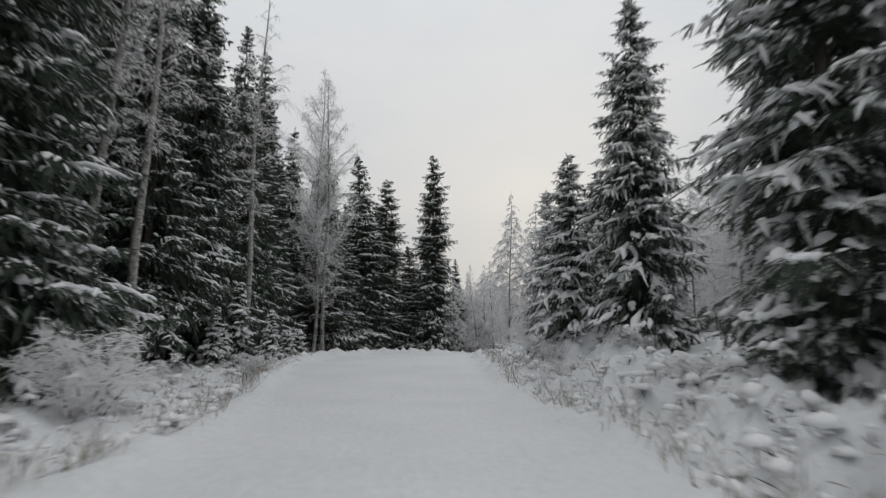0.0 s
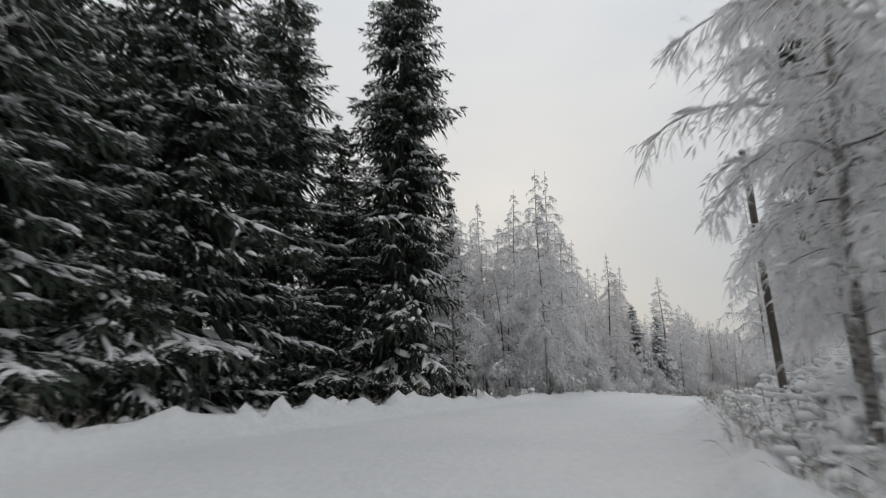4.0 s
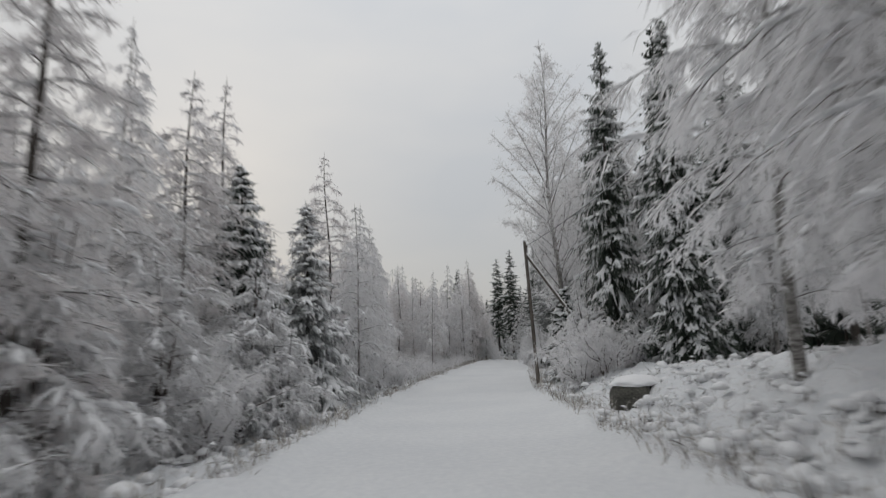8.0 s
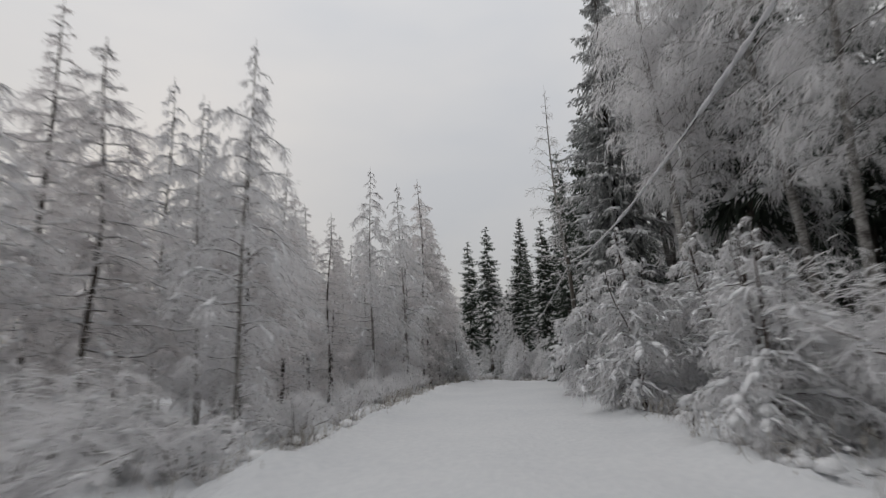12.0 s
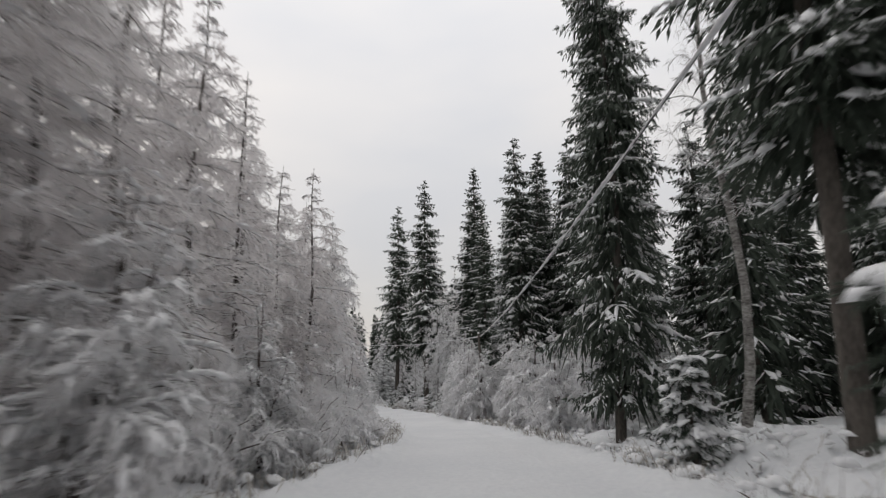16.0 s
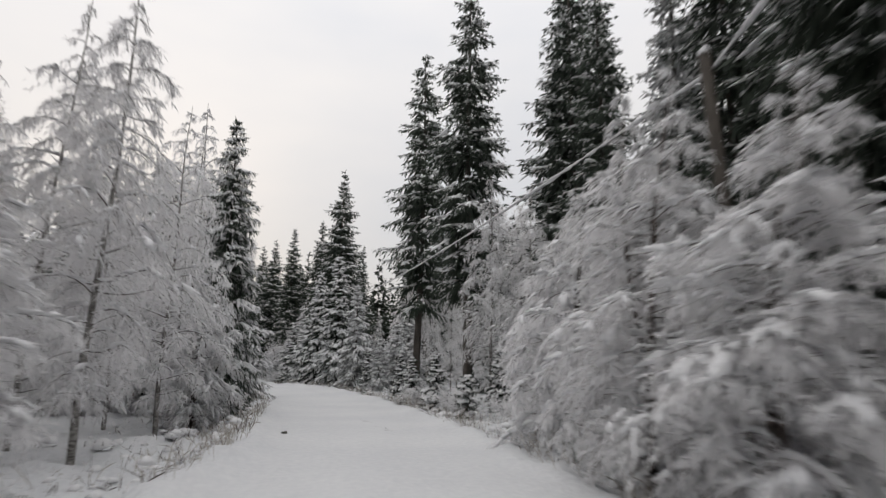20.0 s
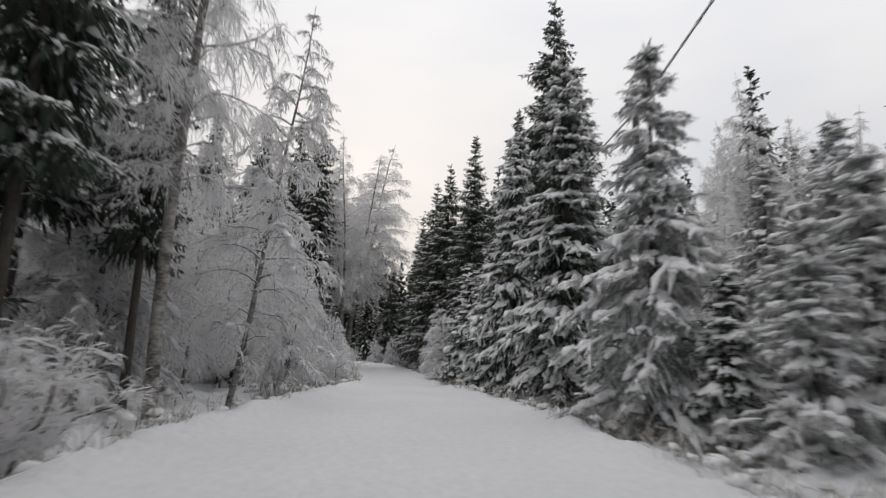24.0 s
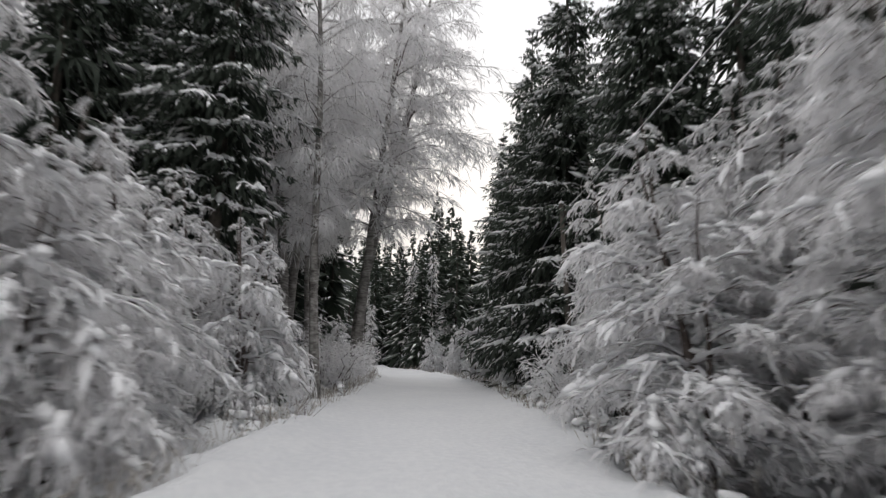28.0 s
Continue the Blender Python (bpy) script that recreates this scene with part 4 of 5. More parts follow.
# ---- single trees that stand out: kind, x, y, height, stock number ----
LANDMARKS = [
    # the dark wood at the start and the road fork
    ("spruce_near", -0.95, 52.7, 19.5, 0, (0, 0), 0.88), ("spruce_tall", -8.2, 49.1, 18.0, 2, (0, 0), 1.15), ("spruce_near", -5.4, 51.8, 16.5, 0, (0, 0), 1.2), ("spruce_tall", -3.6, 53.4, 10.5, 2, (0, 0), 1.5),
    ("spruce_tall", -9.6, 44.0, 17.0, 1, (0, 0), 1.2), ("spruce_tall", -10.9, 48.1, 18.0, 0), ("spruce_tall", -14.2, 42.8, 20.0, 3), ("spruce_tall", -12.7, 45.0, 19.0, 3), ("spruce_tall", -15.8, 47.4, 14.0, 0), ("spruce_tall", -12.5, 36.0, 21.0, 3),
    ("spruce_tall", -11.9, 31.0, 20.0, 1, (0, 0), 0.85), ("spruce_tall", -12.0, 25.9, 17.0, 2, (0, 0), 0.85), ("spruce_tall", -14.5, 26.0, 14.0, 2), ("spruce_tall", -11.0, 20.5, 18.0, 3),
    ("birch_bare", -9.9, 27.7, 21.0, 0), ("birch_bare", -9.7, 15.1, 20.0, 1), ("birch_bare", -9.0, 16.2, 19.0, 0), ("birch_tall", -9.4, 41.0, 23.4, 2, (0, 0), 0.8),
    ("birch_bare", -8.7, 40.9, 22.0, 0), ("spruce_young", -9.4, 25.5, 3.4, 0), ("spruce_young", -8.8, 34.0, 1.8, 1),
    ("spruce_snowy", 5.3, 22.4, 8.0, 0), ("spruce_snowy", 7.0, 18.6, 13.0, 1, (0, 0), 0.9), ("spruce_snowy", 7.2, 10.2, 14.0, 1, (0, 0), 1.1), ("spruce_snowy", 8.0, 5.5, 11.0, 0),
    ("birch", 4.6, 38.7, 11.4, 0), ("birch", 7.1, 42.0, 11.0, 1), ("spruce_frosted", 6.9, 36.0, 9.0, 1), ("spruce_snowy", 11.0, 37.6, 11.5, 0),
    ("spruce_frosted", 8.9, 40.5, 6.5, 1), ("spruce_snowy", 9.6, 30.5, 8.5, 2), ("spruce_bare", 10.4, 45.8, 13.0, 1),
    # frosted stand after the bend
    ("birch", 3.0, 59.9, 7.8, 1), ("birch", 4.3, 58.8, 9.8, 1), ("birch", 6.6, 61.2, 11.8, 2), ("birch", 6.7, 59.3, 8.4, 1), ("birch", 4.9, 55.4, 9.6, 0),
    ("larch", 10.7, 71.5, 11.6, 1), ("larch", 18.5, 82.0, 12.2, 0), ("larch", 15.3, 79.6, 11.0, 1), ("larch", 25.4, 89.0, 12.8, 0),
    ("spruce_frosted", 21.0, 80.9, 7.2, 1), ("spruce_snowy", 19.6, 82.3, 6.5, 2), ("alder", 17.8, 77.4, 5.0, 0), ("alder", 15.6, 74.6, 5.0, 2), ("alder", 13.6, 71.8, 4.6, 1), ("birch", 16.6, 79.0, 8.0, 1), ("alder", 19.2, 79.3, 4.0, 1), ("larch", 33.1, 98.9, 10.0, 0), ("larch", 35.9, 104.2, 10.5, 1), ("birch", 39.1, 100.3, 8.4, 0),
    ("larch", 36.7, 101.4, 8.6, 2), ("larch", 56.1, 116.6, 12.0, 0), ("birch", 49.5, 112.5, 11.0, 0),
    ("birch", 19.6, 63.4, 11.6, 0, (-1, -3)), ("birch", 20.4, 60.0, 12.4, 2, (-1, -3)), ("birch", 23.6, 66.4, 11.5, 0, (0, -3), 1.35), ("birch", 22.2, 64.4, 11.0, 2, (0, 0), 1.2),
    ("spruce_snowy", 34.1, 77.9, 14.6, 1, (0, 0), 0.62), ("spruce_snowy", 33.6, 74.4, 14.0, 1, (0, 0), 0.7), ("birch_tall", 36.3, 83.4, 19.5, 2), ("spruce_young", 34.9, 81.9, 4.3, 0),
    # the dark wood to the right
    ("birch_tall", 52.7, 94.6, 20.0, 0, (-4, -7)), ("birch_tall", 51.5, 97.6, 18.5, 1), ("spruce_grey", 54.5, 101.8, 18.0, 1), ("birch_tall", 49.4, 92.6, 17.0, 0),
    ("alder", 47.3, 96.7, 4.6, 0), ("alder", 43.9, 92.6, 3.4, 1), ("alder", 51.2, 101.4, 4.4, 0), ("birch_tall", 56.0, 100.5, 18.0, 1), ("spruce_bare", 55.5, 97.0, 19.0, 1),
    ("larch", 60.2, 123.4, 12.5, 1), ("larch", 55.0, 115.7, 12.5, 0), ("larch", 67.0, 128.4, 10.5, 2), ("larch", 65.6, 132.0, 9.2, 1),
    ("spruce_near", 71.4, 118.5, 19.0, 1, (0, 0), 0.75), ("spruce_young", 60.5, 110.1, 2.7, 1), ("spruce_bare", 64.4, 108.0, 19.0, 0, (0, 0), 0.85), ("spruce_young", 58.4, 107.5, 2.0, 1, (4, 3)), ("spruce_young", 58.4, 106.3, 1.7, 1), ("spruce_young", 67.3, 114.7, 2.1, 1),
    ("spruce_bare", 69.9, 112.6, 19.0, 0), ("birch_bare", 62.0, 109.8, 18.0, 1, (-3, -5)), ("spruce_bare", 65.5, 104.8, 18.0, 1),
    ("spruce_bare", 85.2, 132.8, 18.5, 0), ("alder", 79.0, 127.0, 4.6, 0), ("alder", 80.3, 128.8, 4.8, 1), ("alder", 82.8, 128.1, 5.0, 0), ("alder", 82.7, 131.1, 5.0, 0), ("alder", 81.5, 133.2, 4.4, 0), ("alder", 82.0, 134.7, 5.4, 2), ("spruce_tall", 91.9, 137.8, 18.0, 3), ("spruce_tall", 91.5, 135.5, 17.0, 2), ("alder", 83.6, 135.0, 5.2, 0), ("alder", 84.6, 137.6, 5.0, 0), ("spruce_tall", 88.3, 132.6, 18.5, 2), ("spruce_tall", 97.6, 147.7, 24.0, 1), ("spruce_bare", 95.4, 152.9, 23.5, 0), ("spruce_tall", 93.9, 143.6, 18.0, 3),
    ("spruce_bare", 96.7, 159.3, 22.5, 0), ("birch", 91.2, 144.8, 8.5, 1), ("alder", 88.9, 141.2, 5.4, 0), ("birch", 93.0, 148.6, 10.5, 0), ("alder", 87.3, 140.0, 6.2, 2),
    # the second bend
    ("birch", 82.1, 154.0, 13.0, 1), ("birch", 77.5, 142.7, 10.0, 0), ("birch", 73.2, 137.0, 9.6, 2), ("spruce_snowy", 82.0, 150.4, 10.5, 1, (0, 0), 0.78), ("birch", 79.6, 146.8, 9.0, 1), ("alder", 80.8, 148.4, 4.6, 0), ("birch", 81.0, 151.6, 10.0, 0),
    ("birch_tall", 87.9, 169.6, 17.0, 0), ("spruce_bare", 86.0, 167.6, 14.0, 1, (0, 0), 0.8), ("spruce_frosted", 84.4, 163.6, 10.5, 0), ("spruce_bare", 84.6, 171.5, 15.0, 1), ("spruce_bare", 87.2, 171.0, 12.0, 1, (0, 0), 0.7), ("spruce_tall", 83.0, 168.0, 14.0, 2), ("spruce_frosted", 85.6, 159.6, 9.0, 1), ("birch", 89.2, 172.6, 11.0, 1, (0, 7)),
    ("birch_tall", 94.4, 206.4, 21.5, 1, (0, 0), 1.4), ("birch_tall", 97.4, 208.2, 21.0, 1, (0, 0), 1.6), ("birch_tall", 96.1, 200.6, 19.0, 0, (0, -3)), ("alder", 93.3, 197.6, 5.6, 2), ("alder", 92.6, 195.4, 5.0, 0), ("alder", 93.6, 192.6, 5.0, 0), ("alder", 94.6, 196.5, 4.4, 1), ("birch_tall", 95.4, 211.0, 20.0, 1), ("spruce_tall", 91.7, 201.5, 19.5, 1), ("spruce_tall", 89.3, 201.8, 19.0, 0),
    ("spruce_bare", 93.2, 199.5, 18.5, 1),
    ("spruce_tall", 105.7, 186.2, 24.0, 0), ("spruce_tall", 106.2, 192.0, 19.0, 1), ("spruce_tall", 106.0, 210.3, 18.5, 0), ("spruce_tall", 105.2, 198.0, 19.0, 1),
    ("spruce_tall", 105.0, 203.5, 18.5, 0),
    ("spruce_broad", 98.0, 172.2, 10.5, 0), ("spruce_frosted", 96.5, 166.4, 7.6, 1), ("spruce_young", 98.2, 163.6, 4.6, 2), ("spruce_young", 96.7, 164.8, 2.6, 0), ("spruce_young", 96.7, 163.4, 3.4, 2), ("spruce_young", 100.8, 167.2, 4.4, 2), ("spruce_frosted", 101.0, 166.0, 6.4, 1), ("spruce_frosted", 103.0, 169.5, 7.0, 1),
    ("spruce_snowy", 99.5, 180.4, 6.5, 2, (0, 0), 1.25), ("spruce_broad", 98.5, 176.2, 10.0, 0, (0, 0), 0.82), ("spruce_snowy", 99.9, 184.4, 6.2, 2, (0, 0), 1.2),
    ("alder", 100.9, 190.4, 4.6, 0, (0, 0), 1.2), ("alder", 101.6, 188.0, 6.0, 2), ("birch", 103.2, 189.0, 10.0, 1), ("alder", 101.6, 193.5, 5.5, 2), ("birch", 102.0, 185.0, 9.0, 1), ("alder", 92.0, 191.5, 5.6, 2), ("alder", 92.6, 194.5, 5.0, 0), ("alder", 93.6, 190.0, 4.2, 1),
    ("spruce_snowy", 88.9, 182.4, 5.2, 2), ("spruce_tall", 1.2, 61.2, 10.6, 2, (0, 0), 0.8), ("birch", 3.4, 62.4, 11.0, 0), ("alder", 3.6, 56.6, 5.5, 2), ("alder", 5.6, 58.2, 4.4, 1), ("spruce_tall", -1.5, 60.0, 12.0, 2),
    ("birch", 26.1, 87.4, 9.5, 0), ("birch", 24.7, 84.3, 8.6, 1), ("birch", 28.2, 91.0, 9.5, 2), ("alder", 26.6, 88.6, 5.6, 2),
    ("larch", 58.3, 119.0, 10.5, 0), ("larch", 57.2, 117.2, 9.6, 1), ("larch", 60.8, 122.4, 11.0, 2), ("alder", 57.6, 116.0, 4.0, 0),
    ("spruce_bare", 66.7, 112.0, 18.0, 1), ("birch_bare", 72.6, 115.6, 18.0, 1),
    ("larch", 13.4, 71.6, 10.5, 0), ("birch", 14.6, 75.3, 9.5, 0), ("larch", 16.6, 79.1, 10.5, 2), ("spruce_snowy", 18.4, 80.0, 8.0, 0),
    ("spruce_bare", 78.3, 121.9, 18.5, 1), ("spruce_tall", 82.0, 123.7, 18.5, 3), ("spruce_bare", 86.4, 126.4, 19, 0),
]
taken = []
for kind_name, lx, ly, lh, lw, *lean in LANDMARKS:
    plant(kind_name, lx, ly, lh, lw, lean=lean[0] if lean else (0, 0), wide=lean[1] if len(lean) > 1 else 1.0)
    taken.append((lx, ly, 1.6 if lh > 6 else 0.8))

# ---- belts of wood: from s, to s, from d, to d, spacing, (kinds), (heights) ----
BELTS = [
    (-8, 25, -24, -9.6, 2.6, ["spruce_tall", "spruce_bare", "spruce_tall"], (16, 21)),
    (25, 46, -24, -10.0, 2.8, ["spruce_tall", "spruce_far", "birch_bare", "spruce_tall"], (10, 14)),
    (-8, 30, -9, -5.5, 2.6, ["bush", "bush", "spruce_young"], (0.7, 1.6)),
    (52, 80, -13, -5.6, 2.2, ["birch", "larch", "birch"], (7, 10.5)),
    (54, 96, -6.4, -4.3, 1.45, ["alder", "alder", "bush"], (2.0, 5.0)),
    (80, 126, -13, -5.8, 2.2, ["birch", "larch", "birch"], (7, 10)),
    (80, 98, -6.6, -4.4, 1.5, ["bush", "alder", "alder"], (1.4, 5.0)),
    (98, 126, -6.2, -4.2, 1.6, ["bush"], (0.6, 1.7)),
    (98, 128, -9.0, -6.4, 1.7, ["alder", "birch", "alder"], (4, 8)),
    (126, 172, -12, -5.0, 2.0, ["larch", "larch", "birch"], (8, 12.5)),
    (126, 172, -5.0, -3.8, 1.7, ["bush", "alder"], (1.4, 4)),
    (172, 200, -12, -5.6, 2.2, ["birch", "birch", "alder"], (7, 11)),
    (172, 200, -5.6, -4.1, 1.8, ["alder", "bush"], (1.4, 4)),
    (200, 228, -13, -5.0, 1.8, ["birch", "alder", "birch"], (5, 8)),
    (200, 240, -5.4, -3.5, 1.7, ["alder", "bush"], (1.4, 4.4)),
    (222, 262, -18, -8.5, 3.0, ["spruce_tall", "spruce_far", "birch_tall"], (15, 19)),
    (228, 262, -5.6, -3.4, 2.0, ["bush", "alder"], (1, 3.4)),
    (12, 42, 4.2, 9.5, 2.6, ["bush"], (0.4, 1.0)),
    (14, 66, 11, 22, 2.9, ["birch", "birch", "alder"], (7, 11)),
    (44, 72, 4.5, 9, 2.4, ["bush"], (0.5, 1.0)),
    (58, 74, 6.5, 12, 2.4, ["birch"], (8, 12)),
    (72, 94, 9.5, 16, 2.8, ["birch", "birch_tall", "birch"], (9, 14)),
    (88, 128, 4.6, 6.4, 1.6, ["alder", "bush", "alder"], (2.2, 5.0)),
    (94, 128, 6.6, 10, 2.5, ["birch", "spruce_grey", "birch", "birch_tall"], (11, 17)),
    (88, 128, 10.5, 20, 3.2, ["spruce_tall", "spruce_bare", "spruce_far"], (15, 20)),
    (128, 160, 10.5, 22, 4.2, ["spruce_bare", "spruce_far"], (14, 19)),
    (160, 176, 9.5, 20, 3.2, ["spruce_grey", "spruce_bare", "spruce_far"], (15, 20)),
    (128, 150, 4.4, 6.6, 3.4, ["bush", "spruce_young"], (0.6, 2.0)),
    (146, 170, 4.0, 6.4, 1.6, ["alder", "bush", "alder"], (2.0, 5.2)),
    (170, 188, 3.6, 8.0, 1.8, ["bush", "bush", "spruce_young"], (0.5, 1.2)),
    (186, 226, 7.5, 14, 3.4, ["spruce_young", "spruce_frosted", "spruce_frosted", "birch"], (2.5, 7)),
    (176, 222, 15, 24, 3.6, ["spruce_far", "spruce_far", "birch_tall"], (13, 18)),
    (186, 216, 3.9, 5.4, 2.4, ["bush", "spruce_young"], (0.8, 2.2)),
    (222, 262, 7.5, 16, 3.6, ["spruce_tall", "spruce_far", "spruce_far"], (15, 19)),
    (218, 240, 4.6, 7.0, 2.2, ["birch", "alder"], (5, 10)),
    (218, 262, 3.6, 6.0, 1.8, ["alder", "bush", "alder"], (1.8, 4.6)),
]
for s0, s1, d0, d1, gap, kinds, heights in BELTS:
    PICK.seed(int(s0 * 31 + d0 * 10 + gap * 100))
    tries = int(abs(s1 - s0) * abs(d1 - d0) / gap ** 2 * 1.6) + 1
    for _ in range(tries):
        bs, bd = PICK.uniform(s0, s1), PICK.uniform(d0, d1)
        p = ground_at(bs, bd)
        if any((p[0] - tx) ** 2 + (p[1] - ty) ** 2 < (max(gap * 0.72, tr if gap > 1 else tr * 0.6)) ** 2 for tx, ty, tr in taken):
            continue
        if abs(along(p[0], p[1])[1]) < abs(bd) - 1.0:
            continue
        plant(PICK.choice(kinds), p[0], p[1], PICK.uniform(*heights))
        taken.append((p[0], p[1], gap * 0.72))

for stock_list in STOCK.values():
    for stock_ob in stock_list:
        for o in (*stock_ob.children_recursive, stock_ob):
            bpy.data.objects.remove(o)

# ---- the woods farther back, joined ----
def far_woods(name, label, spots, dark):
    rng = np.random.default_rng(91 if dark else 92)
    body, snow, stem = Geo(), Geo(), Geo()
    for x, y, h in spots:
        z0 = land_z(x, y) - 0.1
        if dark:
            n = 150
            f = rng.uniform(0.05, 0.98, n)
            a = rng.uniform(0, 6.3, n)
            r = 0.15 * h * (1 - f) ** 0.8 * rng.uniform(0.5, 1.1, n) + 0.15
            p = np.stack([x + np.cos(a) * r * 0.15, y + np.sin(a) * r * 0.15, z0 + f * h], 1)
            d = np.stack([np.cos(a), np.sin(a), np.full(n, -0.25) + 0.5 * f], 1)
            strips(body, p, d, r * 1.1, 0.32 + 0.25 * r, r * 0.25, rng, flat=np.array([[0, 0, 1.0]]))
            strips(body, p, d - np.array([[0, 0, 0.5]]), r * 0.9, 0.3 + 0.2 * r, r * 0.3, rng)
            q = rng.uniform(size=n) < 0.85
            strips(snow, p[q] + d[q] * r[q, None] * 0.35 + np.array([[0, 0, 0.06]]), d[q], r[q] * 0.75, 0.2, r[q] * 0.2, rng, flat=np.array([[0, 0, 1.0]]))
        else:
            n = 230
            f = rng.uniform(0.06, 1.0, n)
            a = rng.uniform(0, 6.3, n)
            r = 0.15 * h * (1 - f) ** 0.7 * rng.uniform(0.2, 1.1, n) + 0.1
            p = np.stack([x + np.cos(a) * r * 0.5, y + np.sin(a) * r * 0.5, z0 + f * h], 1)
            d = np.stack([np.cos(a), np.sin(a), rng.uniform(-0.7, 0.4, n)], 1)
            strips(snow, p, d, 0.4 + 0.6 * r, 0.06, 0.25, rng)
            strips(snow, p, d + rng.normal(size=(n, 3)) * 0.6, 0.3 + 0.5 * r, 0.05, 0.2, rng)
        k = np.linspace(0, 1, 4)
        tube(stem, np.stack([x + 0 * k, y + 0 * k, z0 - 0.1 + h * k], 1), 0.008 * h * (1 - k) + 0.01, 4)
    root = new(name)
    if dark:
        part("crown", body, NEEDLES, root, kind="stuff")
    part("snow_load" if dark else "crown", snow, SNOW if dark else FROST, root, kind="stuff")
    part("stemwork", stem, BARK, root, kind="stuff")
    tagged(root, label, "woods", kind="stuff")


def scatter(s0, s1, d0, d1, gap, h0, h1, rng):
    out = []
    for _ in range(int((s1 - s0) * abs(d1 - d0) / gap ** 2)):
        p = ground_at(rng.uniform(s0, s1), rng.uniform(d0, d1))
        if abs(along(p[0], p[1])[1]) > min(abs(d0), abs(d1)) - 1:
            out.append((p[0], p[1], rng.uniform(h0, h1)))
    return out


spots_rng = random.Random(17)
far_woods("far_spruce_wood", "distant dark spruce wood dusted with snow",
          scatter(-10, 26, -40, -22, 3.6, 14, 19, spots_rng) + scatter(26, 50, -40, -22, 3.6, 9, 13, spots_rng) + scatter(225, 318, -34, -9, 3.4, 13, 18, spots_rng) + scatter(255, 318, 6, 34, 3.4, 14, 19, spots_rng)
          + scatter(90, 255, 20, 38, 4.2, 13, 18, spots_rng) + scatter(246, 318, -10, -4, 2.8, 10, 15, spots_rng) + scatter(300, 318, -5, 5, 2.6, 9, 13, spots_rng) + scatter(262, 318, 4, 8, 4.0, 10, 15, spots_rng), True)
far_woods("far_frosted_wood", "distant leafless wood white with hoar frost",
          scatter(50, 225, -36, -12, 3.4, 7, 12, spots_rng) + scatter(8, 95, 20, 38, 3.8, 7, 11, spots_rng) + scatter(258, 318, -10, -2.6, 5.0, 6, 11, spots_rng)
          + scatter(258, 318, 2.6, 8, 4.5, 6, 11, spots_rng) + scatter(302, 318, -4, 4, 2.0, 7, 11, spots_rng), False)

